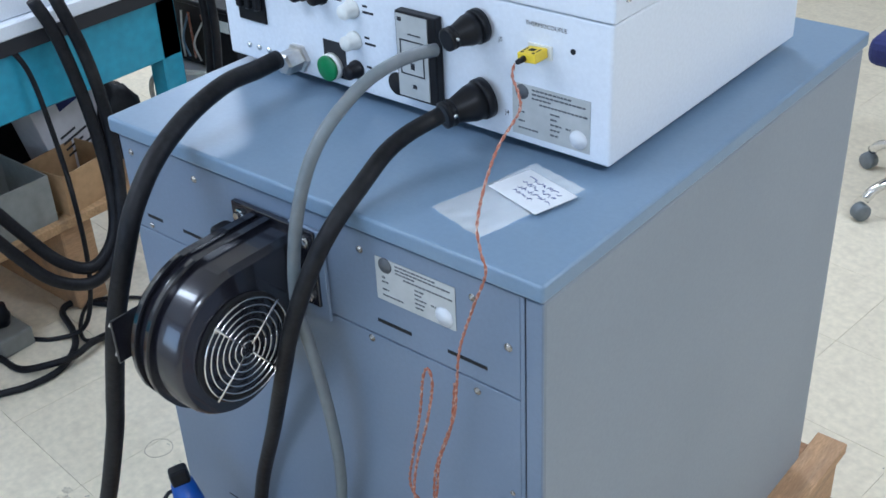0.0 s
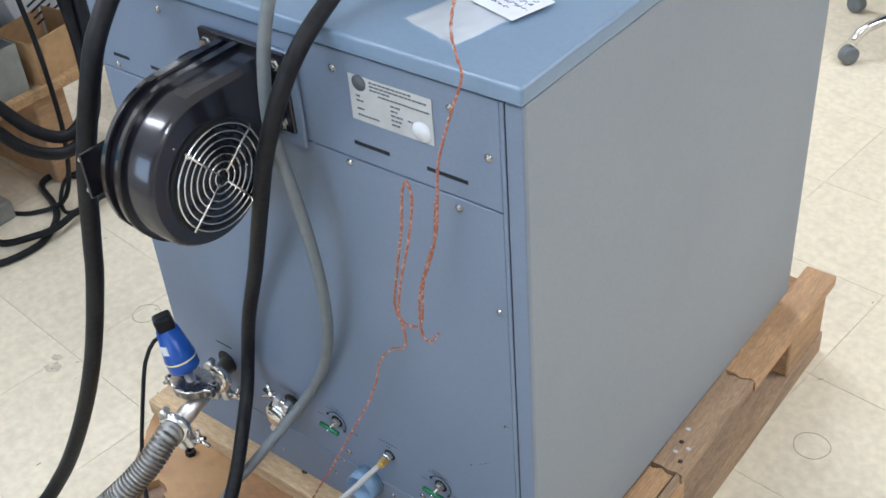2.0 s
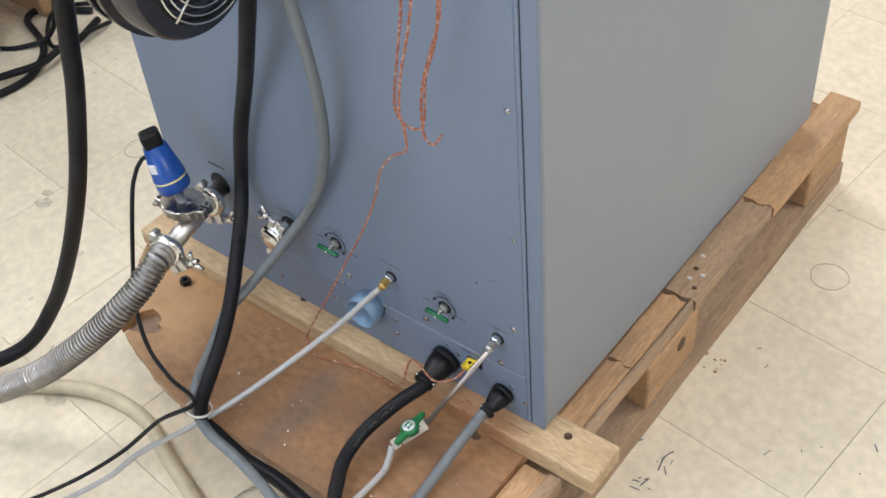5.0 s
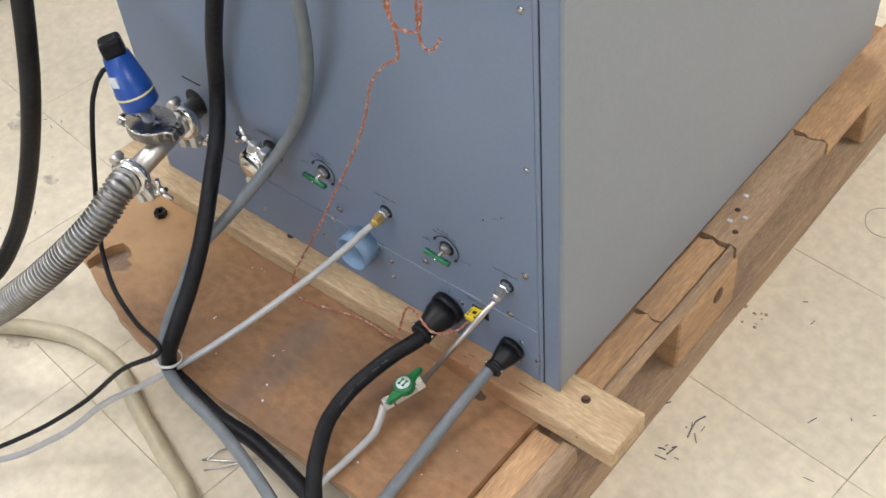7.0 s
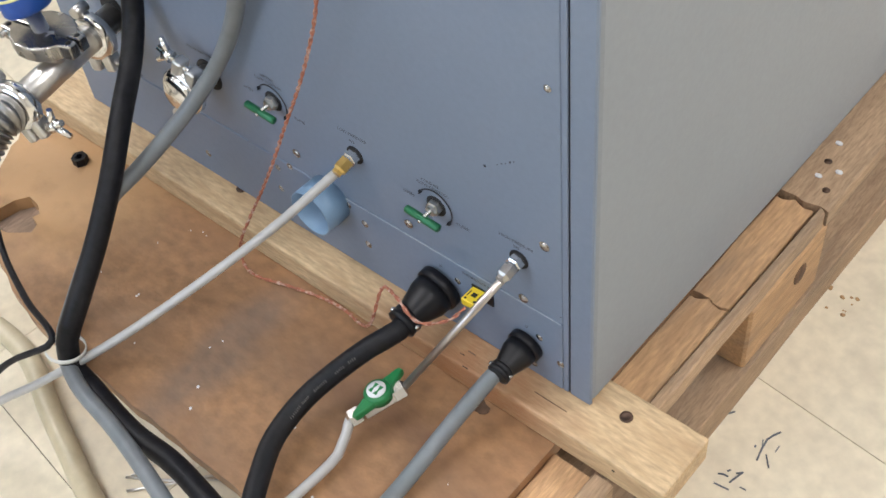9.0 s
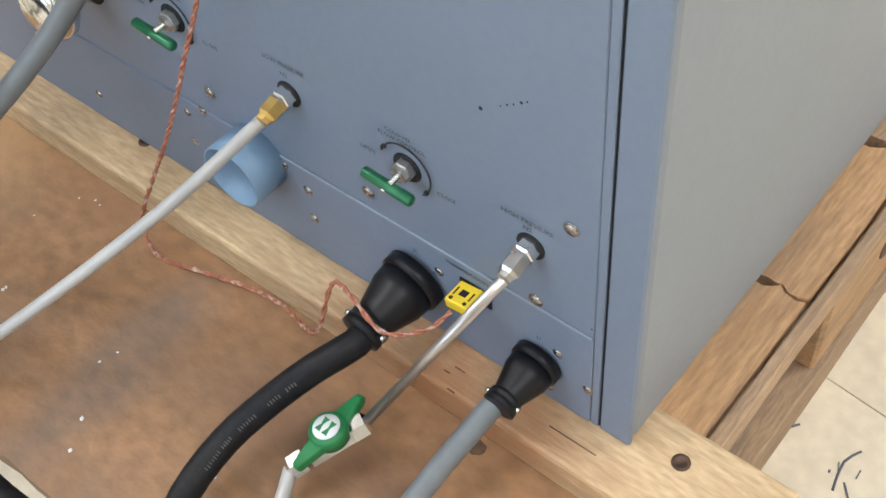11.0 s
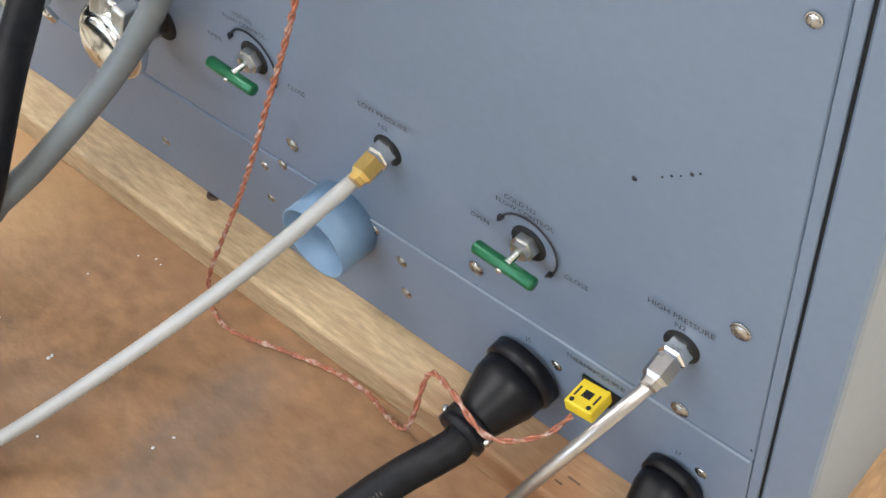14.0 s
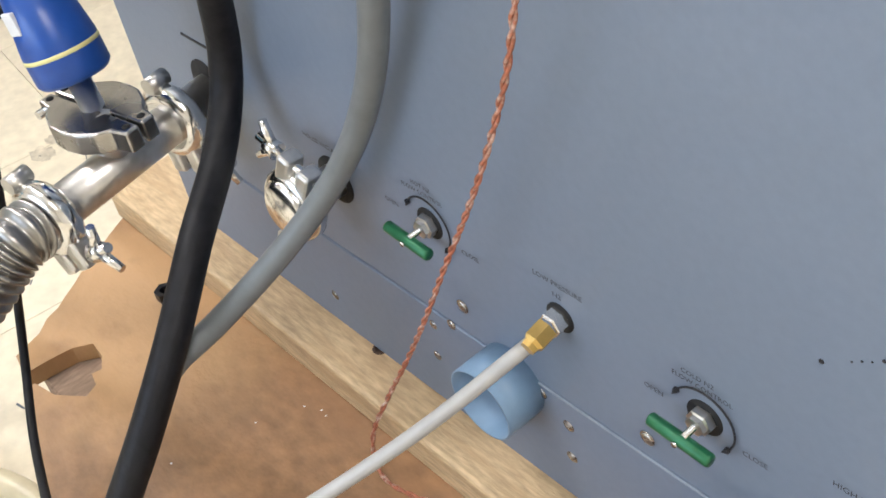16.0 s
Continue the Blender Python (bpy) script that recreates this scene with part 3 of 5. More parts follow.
put("outlet_nut", lathe(bmesh.new(), bq - d * 0.004, d, [(0, 0.006), (0.001, 0.0085), (0.011, 0.0085), (0.014, 0.005)], 6, False), M["chrome"], line)
VALVE_POSE = Matrix.Translation((-0.147, -0.103, 0.212)) @ pose(0, 0, 0, 6, -8, -3)
tmp = bmesh.new()
lathe(tmp, (0, 0, 0), (0, 0, 1), [(0, 0.0125), (0.008, 0.0125), (0.010, 0.0112), (0.010, 0.0)], 28)
for s in (-1, 1):
    wing = bmesh.new()
    box(wing, (-0.009, 0.0, 0.0), (0.009, 0.030, 0.008), 0.003, 2)
    for v in wing.verts:
        k = 1 - 0.72 * max(0, v.co.y) / 0.03
        v.co.x *= k
        v.co.y *= s
    join(tmp, wing)
bmesh.ops.transform(tmp, matrix=VALVE_POSE, verts=tmp.verts)
handle = put("handle", tmp, M["green_plastic"], line, "green plastic wing handle")
tmp = bmesh.new()
lathe(tmp, (0, 0, 0.0102), (0, 0, 1), [(0, 0.0088), (0.0008, 0.0088), (0.0008, 0)], 24)
bmesh.ops.transform(tmp, matrix=VALVE_POSE, verts=tmp.verts)
disc = put("badge", tmp, M["paper"], handle, "white round badge")
tmp = bmesh.new()
for x in (-0.0032, 0.0028):
    for flip in (-1, 1):
        mark = [tmp.verts.new((x - 0.0008, 0.0, 0.0112)), tmp.verts.new((x + 0.0008, 0.0, 0.0112)), tmp.verts.new((x + 0.0023, 0.0048 * flip, 0.0112)), tmp.verts.new((x - 0.0023, 0.0048 * flip, 0.0112))]
        tmp.faces.new(mark)
bmesh.ops.transform(tmp, matrix=VALVE_POSE, verts=tmp.verts)
put("badge_mark", tmp, M["green_plastic"], disc)
cable("outlet_tube", [(-0.1545, -0.1230, 0.2012), (-0.1580, -0.1320, 0.1990), (-0.1473, -0.1598, 0.1896), (-0.1497, -0.2091, 0.1861), (-0.1533, -0.2587, 0.1818), (-0.1632, -0.3188, 0.1147), (-0.1826, -0.3991, 0.0152), (-0.2042, -0.4994, 0.0046)], 0.0046, M["clear"], "milky plastic tube from the shut-off valve", "tube")
cable("gas_tube", [(-0.2490, -0.0194, 0.3574), (-0.2812, -0.0757, 0.3157), (-0.3282, -0.1435, 0.2659), (-0.3806, -0.2080, 0.2160), (-0.4365, -0.2653, 0.1707), (-0.4921, -0.3083, 0.1274), (-0.5533, -0.3593, 0.0620), (-0.6435, -0.4392, 0.0140), (-0.8347, -0.5919, 0.0060)], 0.0042, M["clear"], "milky white plastic gas tube sloping from the panel to the floor", "tube")

# ---- vacuum line: tee, gauge, clamps and bellows ----
VX, VZ = -0.570, 0.372
VD = Vector((0.27, -1, 0.03)).normalized()
V0 = Vector((VX, 0, VZ))
vac = thing("vacuum_tee", "stainless vacuum tee with clamps leaving the cabinet panel", "vacuum fitting", at=(VX, -0.06, VZ))
turned("port", (VX, 0.001, VZ + 0.006), FWD, [(0, 0.019), (0.0018, 0.019), (0.0018, 0.0)], M["dark"], vac, "dark round panel hole", 32)
put("main_tube", lathe(bmesh.new(), V0, VD, [(0, 0.0138), (0.143, 0.0138)], 28), M["steel"], vac)
put("branch", lathe(bmesh.new(), V0 + VD * 0.088, (0, 0, 1), [(0, 0.0105), (0.03, 0.0105), (0.031, 0.0)], 24), M["steel"], vac)


def clamp(name, p, d, s, bolt_up, parent):
    """A hinged vacuum clamp: two half rings, ears, bolt and wing nut."""
    p, d = Vector(p), Vector(d).normalized()
    c = put(name, lathe(bmesh.new(), p - d * 0.007 * s, d, [(0, 0.015 * s), (0.0, 0.019 * s), (0.004 * s, 0.0225 * s), (0.010 * s, 0.0225 * s), (0.014 * s, 0.019 * s), (0.014 * s, 0.015 * s)], 28), M["chrome"], parent, "cast aluminium clamp ring")
    up = Vector(bolt_up)
    up = (up - d * up.dot(d)).normalized()
    side = d.cross(up)
    q = p + up * 0.026 * s
    bm = bmesh.new()
    for k in (-1, 1):
        tmp = bmesh.new()
        box(tmp, (-0.005 * s, -0.0065 * s, -0.009 * s), (0.005 * s, 0.0065 * s, 0.009 * s), 0.002 * s, 2)
        rotm = Matrix((side, d, up)).transposed().to_4x4()
        join(bm, tmp, Matrix.Translation(q + side * k * 0.008 * s - up * 0.003 * s) @ rotm)
    put("clamp_ear", bm, M["steel"], c)
    put("bolt", rod(bmesh.new(), q - side * 0.016 * s, q + side * 0.034 * s, 0.0028 * s, 10), M["chrome"], c)
    wing = bmesh.new()
    e = q + side * 0.022 * s
    rod(wing, e - side * 0.004 * s, e + side * 0.005 * s, 0.0058 * s, 10, 0.0045 * s)
    for k in (-1, 1):
        rod(wing, e, e + (up * k * 0.8 + side * 0.6).normalized() * 0.017 * s, 0.0036 * s, 8, 0.0024 * s)
    put("wing_nut", wing, M["chrome"], c)
    lug = p - up * 0.025 * s
    put("hinge", rod(bmesh.new(), lug - d * 0.007 * s, lug + d * 0.007 * s, 0.005 * s, 10), M["steel"], c)
    return c


clamp("panel_clamp", V0 + VD * 0.036, VD, 1.16, (0.2, 0, -1), vac)
clamp("hose_clamp", V0 + VD * 0.147, VD, 1.15, (0.6, 0, -1), vac)
gc = V0 + VD * 0.088 + Vector((0, 0, 0.036))
plate_m = Matrix.Translation(gc) @ pose(0, 0, 0, 0, 0, 12)
gp = None
for k in (-1, 1):
    half = bmesh.new()
    outline = [(-0.042, 0.001), (-0.042, 0.011), (-0.030, 0.013), (-0.024, 0.020), (-0.012, 0.0265), (0.0, 0.028), (0.012, 0.0265), (0.024, 0.020), (0.030, 0.013), (0.042, 0.011), (0.042, 0.001)]
    lower = [half.verts.new((x, y * k, -0.0075)) for x, y in outline]
    upper = [half.verts.new((x, y * k, 0.0075)) for x, y in outline]
    half.faces.new(lower)
    half.faces.new(upper)
    for i in range(len(outline)):
        half.faces.new((lower[i], lower[(i + 1) % len(outline)], upper[(i + 1) % len(outline)], upper[i]))
    bmesh.ops.recalc_face_normals(half, faces=half.faces[:])
    bmesh.ops.bevel(half, geom=half.edges[:], offset=0.0016, segments=2, affect="EDGES", profile=0.5)
    bmesh.ops.transform(half, matrix=plate_m, verts=half.verts)
    h = put("clamp_half", half, M["satin"], vac, "cast aluminium half of a two-part clamp")
    for x in (-0.036, 0.036):
        tmp = lathe(bmesh.new(), (x, 0.006 * k, 0.0072), (0, 0, 1), [(0, 0.0026), (0.0006, 0.0026), (0.0006, 0)], 12)
        bmesh.ops.transform(tmp, matrix=plate_m, verts=tmp.verts)
        put("screw_hole", tmp, M["dark"], h)
wing = bmesh.new()
rod(wing, (-0.040, -0.016, 0), (-0.040, 0.02, 0), 0.003, 10)
rod(wing, (-0.040, 0.016, 0), (-0.062, 0.024, 0.012), 0.0042, 8, 0.0022)
rod(wing, (-0.040, 0.016, 0), (-0.050, 0.034, 0.014), 0.0042, 8, 0.0022)
bmesh.ops.transform(wing, matrix=plate_m, verts=wing.verts)
put("wing_bolt", wing, M["chrome"], vac)
gauge = thing("vacuum_gauge", "blue vacuum gauge head with black cap on the tee", "gauge", at=tuple(V0 + VD * 0.088 + Vector((0, 0, 0.04))))
G0 = V0 + VD * 0.088 + Vector((0, 0, 0.036))
GD = Vector((-0.30, 0.0, 1)).normalized()
put("neck", lathe(bmesh.new(), G0, GD, [(0, 0.014), (0.004, 0.014), (0.005, 0.0075), (0.030, 0.0075)], 20), M["steel"], gauge)
head = put("head", lathe(bmesh.new(), G0 + GD * 0.028, GD, [(0, 0.0), (0, 0.021), (0.003, 0.0235), (0.022, 0.0235), (0.070, 0.0165), (0.072, 0.0)], 28), M["blue"], gauge, "tapered blue plastic housing")
put("band", lathe(bmesh.new(), G0 + GD * 0.0455, GD, [(0, 0.0236), (0.0002, 0.0239), (0.0026, 0.0237), (0.0028, 0.0232)], 28, caps=False), M["tape"], head, "pale yellow ring")
tmp = bmesh.new()
box(tmp, (0.0185, -0.006, 0.064), (0.0215, 0.006, 0.078), 0.0005)
bmesh.ops.transform(tmp, matrix=Matrix.Translation(G0) @ GD.to_track_quat("Z", "Y").to_matrix().to_4x4() @ pose(0, 0, 0, 0, 0, 10), verts=tmp.verts)
put("label", tmp, M["paper"], head, "small pale label")
tmp = bmesh.new()
box(tmp, (-0.017, -0.014, 0), (0.013, 0.014, 0.024), 0.005, 2)
bmesh.ops.transform(tmp, matrix=Matrix.Translation(G0 + GD * 0.096) @ GD.to_track_quat("Z", "Y").to_matrix().to_4x4() @ pose(0, 0, 0, 0, 0, 60), verts=tmp.verts)
put("plug_cap", tmp, M["plastic"], gauge, "black angled plug")
cable("sensor_lead", [(-0.5929, -0.0788, 0.4763), (-0.5978, -0.0963, 0.4777), (-0.5990, -0.1190, 0.4530), (-0.6013, -0.1405, 0.3905), (-0.6079, -0.1642, 0.2961), (-0.5929, -0.1862, 0.2449), (-0.5475, -0.2113, 0.2230), (-0.4773, -0.2331, 0.2271), (-0.4048, -0.2510, 0.2419), (-0.4539, -0.2832, 0.2017), (-0.5171, -0.3263, 0.1260), (-0.5884, -0.3882, 0.0651), (-0.6357, -0.4808, 0.0661), (-0.7241, -0.6003, 0.0689)], 0.0032, M["black"], "thin black sensor lead hanging over the pallet", seg=10)

hose_line = curve_points([V0 + VD * 0.153, V0 + VD * 0.175, (-0.530, -0.205, 0.352), (-0.548, -0.246, 0.322), (-0.590, -0.292, 0.274), (-0.662, -0.338, 0.210), (-0.797, -0.398, 0.12), (-0.9, -0.46, 0.05), (-1.0, -0.53, 0.022), (-1.15, -0.6, 0.022)], 0.0006)
bellows = thing("bellows_hose", "corrugated stainless steel vacuum bellows hose", "hose", at=tuple(hose_line[0]))
ribbed = tube(bmesh.new(), hose_line[13:], 0.018, 24, smooth_line=False, radius=lambda i, n: 0.0200 - 0.0040 * (0.5 - 0.5 * math.cos(2 * math.pi * i / 10.0)) ** 1.3)
put("corrugation", ribbed, M["bellows"], bellows, "ribbed dull steel hose wall")
put("cuff", tube(bmesh.new(), hose_line[:16], 0.0142, 24, smooth_line=False), M["steel"], bellows, "smooth steel end cuff")

# blanked vacuum port
hv = thing("house_vacuum_port", "clamped vacuum port with bright wing nuts in the panel", "vacuum fitting", at=(-0.433, 0, 0.3625))
turned("port", (-0.433, 0.001, 0.3625), FWD, [(0, 0.0165), (0.0018, 0.0165), (0.0018, 0.0)], M["dark"], hv, "dark round panel hole", 32)
put("stub", lathe(bmesh.new(), (-0.433, 0, 0.3625), (0.1, -1, 0.12), [(0, 0.011), (0.024, 0.011)], 22), M["steel"], hv)
clamp("blank_clamp", (-0.430, -0.032, 0.3665), (0.1, -1, 0.12), 1.05, (0.35, 0, 1), hv)
put("blank_cap", lathe(bmesh.new(), (-0.430, -0.032, 0.3665), (0.1, -1, 0.12), [(0, 0.018), (0.009, 0.018), (0.011, 0.015), (0.011, 0.0)], 24), M["chrome"], hv)

# ---- pallet and timbers ----
pallet = thing("pallet", "worn wooden pallet with a brown hardboard deck", "pallet", at=(-0.3, 0.3, 0))


def ragged(name, x0, x1, y0, y1, z0, z1, mat, seed=0, rag=(0.0, 0.0), taper=0.0, parent=pallet, label=""):
    """A board along y with torn ends and slightly wavy edges."""
    rim = []
    n = 7
    for i in range(n):
        u = i / (n - 1)
        rim.append((x0 + (x1 - x0) * u, y0 + rag[0] * noise.noise(Vector((u * 5, seed, 0.3)))))
    m = max(3, int((y1 - y0) / 0.035))
    for i in range(1, m):
        v = i / m
        rim.append((x1 + 0.0016 * noise.noise(Vector((v * 9, seed, 3))), y0 + (y1 - y0) * v))
    for i in range(n):
        u = 1 - i / (n - 1)
        xx0 = x0 + taper
        rim.append((xx0 + (x1 - xx0) * u, y1 + rag[1] * noise.noise(Vector((u * 5, seed, 7.7)))))
    for i in range(1, m):
        v = 1 - i / m
        rim.append((x0 + taper * v + 0.0012 * noise.noise(Vector((v * 9, seed, 9))), y0 + (y1 - y0) * v))
    bm = bmesh.new()
    lower = [bm.verts.new((x, y, z0)) for x, y in rim]
    upper = [bm.verts.new((x, y, z1 - 0.0015)) for x, y in rim]
    cx = (x0 + x1) / 2
    top = [bm.verts.new((x + (0.0014 if x < cx else -0.0014), y, z1 + 0.0008 * noise.noise(Vector((x * 40, y * 25, seed))))) for x, y in rim]
    k = len(rim)
    for i in range(k):
        j = (i + 1) % k
        bm.faces.new((lower[i], lower[j], upper[j], upper[i]))
        bm.faces.new((upper[i], upper[j], top[j], top[i]))
    bm.faces.new(lower[::-1])
    bm.faces.new(top)
    return put(name, bm, mat, parent, label)


deck = bmesh.new()
front = []
for i in range(34):
    x = -0.012 - i * (0.645 - 0.012) / 33
    y = -0.233 + 0.05 * max(0, (-x - 0.48) / 0.19) ** 1.2 + 0.0035 * noise.noise(Vector((x * 30, 1, 0))) + 0.003 * noise.noise(Vector((x * 90, 2, 0)))
    front.append((x, y))
# a piece is broken out of the corner
notch = [(-0.646, -0.181), (-0.622, -0.176), (-0.601, -0.160), (-0.606, -0.149), (-0.619, -0.146), (-0.617, -0.138), (-0.630, -0.131), (-0.648, -0.129), (-0.657, -0.143), (-0.660, -0.160), (-0.662, -0.183), (-0.686, -0.178)]
side = [(-0.688 - 0.0075 * k + 0.006 * noise.noise(Vector((k * 0.8, 4, 0))), -0.165 + k * 0.012) for k in range(1, 12)]
rim = front + notch + side + [(-0.80, CD + 0.08), (-0.012, CD + 0.08)]
lower = [deck.verts.new((x, y, DECK_Z - 0.016)) for x, y in rim]
upper = [deck.verts.new((x, y, DECK_Z)) for x, y in rim]
for i in range(len(rim)):
    j = (i + 1) % len(rim)
    deck.faces.new((lower[i], lower[j], upper[j], upper[i]))
deck.faces.new(lower[::-1])
deck.faces.new(upper)
put("deck_sheet", deck, M["deck"], pallet, "brown scuffed hardboard deck")
child("under_board", (-0.666, -0.172, DECK_Z - 0.034), (-0.56, 0.3, DECK_Z - 0.0165), M["under_wood"], pallet, 0.002, "dull board under the broken deck corner")
for y0, y1 in ((-0.165, -0.07), (0.22, 0.37), (0.77, 0.925)):
    for x0 in (-0.60, -0.36, -0.073):
        bl = child("block", (x0, y0, 0.0465), (x0 + 0.107, y1, DECK_Z - 0.0395), M["pallet"], pallet, 0.003)
        if x0 > -0.1 and y0 == 0.22:
            turned("knot", (x0 + 0.1071, 0.32, 0.105), (1, 0, 0.05), [(0, 0.013), (0.0006, 0.012), (0.0008, 0.0)], M["knot"], bl, "dark wood knot", 14)
ragged("edge_board", -0.0115, 0.0295, -0.225, -0.036, DECK_Z - 0.024, DECK_Z - 0.010, M["pallet"], 1, (0, 0.0))
ragged("edge_board", -0.0115, 0.0285, 0.036, 0.176, DECK_Z - 0.024, DECK_Z + 0.002, M["pallet"], 1, (0, 0.007))
ragged("edge_board", -0.0115, 0.0285, 0.1775, 0.333, DECK_Z - 0.024, DECK_Z + 0.004, M["pallet"], 1, (0.007, 0.006))
ragged("split_strip", 0.0305, 0.050, -0.225, -0.036, DECK_Z - 0.024, DECK_Z + 0.001, M["pallet_grey"], 3, (0.004, 0.0), 0.0)
ragged("split_strip", 0.0300, 0.0405, 0.036, 0.335, DECK_Z - 0.0125, DECK_Z + 0.010, M["pallet_grey"], 3, (0.0, 0.008), 0.003, label="grey splintered outer strip of a board")
ragged("edge_board", -0.0115, 0.0425, 0.338, 0.585, DECK_Z - 0.0125, DECK_Z + 0.008, M["pallet_grey"], 5, (0.006, 0.012), label="dirty grey edge board")
ragged("edge_board", -0.0115, 0.046, 0.588, 0.925, DECK_Z - 0.0125, DECK_Z + 0.009, M["pallet"], 5, (0.012, 0.0))
for x0 in (-0.60, -0.36, -0.070):
    ragged("bottom_board", x0, x0 + 0.108, -0.17 if x0 < -0.1 else -0.225, 0.925, 0.0, 0.046, M["pallet_grey"], x0 * 7, (0.004, 0.004), label="rough greyed bottom board")
for y0 in (-0.165, 0.30, 0.785):
    child("stringer", (-0.55, y0, DECK_Z - 0.0395), (0.033, y0 + 0.09, DECK_Z - 0.0245), M["pallet"], pallet, 0.002)
for x, y in ((0.026, 0.362), (0.008, 0.40), (0.03, 0.62)):
    turned("nail", (x, y, DECK_Z + 0.0075), (0, 0, 1), [(0, 0.0042), (0.0012, 0.004), (0.0014, 0)], M["rust"], pallet, "rusty nail head", 10)
timber = thing("timber", "pale pine board lying on the pallet under the cabinet's front", "timber", at=(-0.3, 0, DECK_Z))
tb = bmesh.new()
box(tb, (-0.775, -0.034, DECK_Z), (0.096, 0.034, CAB_Z - 0.001), 0.003, 2)
put("board", tb, M["pine"], timber)
for x, y in ((0.0305, 0.0095), (-0.4385, 0.001)):
    turned("bolt", (x, y, CAB_Z - 0.0015), (0, 0, 1), [(0, 0.006), (0.0012, 0.0058), (0.0016, 0.0036), (0.0006, 0.0026), (0.0006, 0)], M["rust"], timber, "sunken rusty bolt head", 14)
for x, z, l, w in ((-0.119, 0.002, 0.008, 0.0018), (-0.1235, -0.004, 0.005, 0.0016), (-0.113, -0.0135, 0.006, 0.0016), (-0.046, 0.003, 0.034, 0.0014), (0.05, -0.02, 0.003, 0.002)):
    child("crack", (x, -0.02 + z, CAB_Z - 0.0013), (x + l, -0.02 + z + w * 0.55, CAB_Z - 0.0007), M["rot"], timber)
back = thing("timber", "pine board lying on the pallet under the cabinet's back", "timber", at=(-0.3, 0.7, DECK_Z))
child("board", (-0.68, 0.70, DECK_Z), (-0.01, 0.79, CAB_Z - 0.001), M["pine"], back, 0.003)
hole = bmesh.new()
ring = [(-0.0875 + (0.010 + 0.004 * noise.noise(Vector((k * 0.9, 2, 0)))) * math.cos(2 * math.pi * k / 18), -0.0425 + (0.0065 + 0.003 * noise.noise(Vector((k * 0.9, 5, 0)))) * math.sin(2 * math.pi * k / 18)) for k in range(18)]
low, high = [hole.verts.new((x, y, DECK_Z - 0.003)) for x, y in ring], [hole.verts.new((x, y, DECK_Z + 0.0006)) for x, y in ring]
hole.faces.new(high)
for k in range(18):
    hole.faces.new((low[k], low[(k + 1) % 18], high[(k + 1) % 18], high[k]))
put("torn_spot", hole, M["rot"], pallet, "dark torn spot in the hardboard")
nut = tagged(part("loose_nut", lathe(bmesh.new(), (-0.645, -0.061, DECK_Z), (0, 0, 1), [(0, 0.009), (0.009, 0.009), (0.009, 0.0045), (0.0, 0.0045)], 6, False), M["plastic"]), "small black nut lying on the deck", "nut")
chips = bmesh.new()
random.seed(8)
for i in range(20):
    x, y = random.uniform(-0.6, 0.0), random.uniform(-0.215, -0.05)
    if x < -0.4 and y < -0.15:
        continue
    s = random.uniform(0.0006, 0.0017)
    tmp = bmesh.new()
    bmesh.ops.create_icosphere(tmp, subdivisions=1, radius=s, matrix=Matrix.Diagonal((random.uniform(0.6, 1.8), 1, 0.3, 1)))
    join(chips, tmp, Matrix.Translation((x, y, DECK_Z + 0.0004)) @ pose(0, 0, 0, 0, 0, random.uniform(0, 180)))
for x, y in ((0.010, 0.376), (0.024, 0.392), (0.004, 0.43)):
    tmp = bmesh.new()
    bmesh.ops.create_icosphere(tmp, subdivisions=1, radius=0.0034, matrix=Matrix.Diagonal((1.4, 1, 0.5, 1)))
    join(chips, tmp, Matrix.Translation((x, y, DECK_Z + 0.0085)))
tagged(part("foam_crumbs", chips, M["paper"]), "small white crumbs scattered on the pallet", "debris", kind="stuff")

# ---- white control box on the lid ----
TOP = LID_Z + LID_T
BX0, BX1, BY, BYB, BZ = -0.686, -0.050, 0.222, 0.705, 1.037
cbox = thing("control_box", "white painted steel control box standing on the cabinet lid", "control box", at=(-0.36, 0.43, TOP))
child("case", (BX0, BY, BZ), (BX1, BYB, 1.207), M["white"], cbox, 0.003, "", 2)
child("cover", (BX0 - 0.003, BY - 0.003, 1.208), (BX1 + 0.003, BYB + 0.003, 1.265), M["white"], cbox, 0.003, "white folded steel cover", 2)
for x in (BX0 + 0.05, BX1 - 0.05):
    for y in (BY + 0.05, BYB - 0.05):
        turned("foot", (x, y, TOP - 0.0005), (0, 0, 1), [(0, 0.014), (BZ - TOP + 0.001, 0.016)], M["black"], cbox, "black rubber foot", 16)
turned("cover_screw", (-0.17, BY - 0.003, 1.235), FWD, [(0, 0.006), (0.002, 0.005), (0.003, 0.0)], M["dark"], cbox, "", 12)
turned("cover_screw", (BX1 + 0.003, 0.245, 1.232), (1, 0, 0), [(0, 0.006), (0.002, 0.005), (0.003, 0.0)], M["chrome"], cbox, "", 12)
gl = turned("cable_gland", (-0.544, BY, 1.060), FWD, [(0, 0.021), (0.006, 0.021), (0.007, 0.0165), (0.03, 0.0165), (0.033, 0.0125)], M["steel"], cbox, "zinc hexagon cable gland", 6, False)
sw = child("switch_plate", (-0.494, BY - 0.0015, 1.048), (-0.455, BY, 1.098), M["ink"], cbox, 0.0, "black legend plate")
turned("start_button", (-0.479, BY, 1.063), FWD, [(0, 0.016), (0.010, 0.016), (0.011, 0.0175), (0.014, 0.0175), (0.0155, 0.0155), (0.0155, 0.0)], M["green_plastic"], cbox, "green push button with white collar", 28)
turned("button_collar", (-0.479, BY - 0.001, 1.063), FWD, [(0, 0.0185), (0.009, 0.0185), (0.009, 0.015)], M["nylon"], cbox, "", 28)
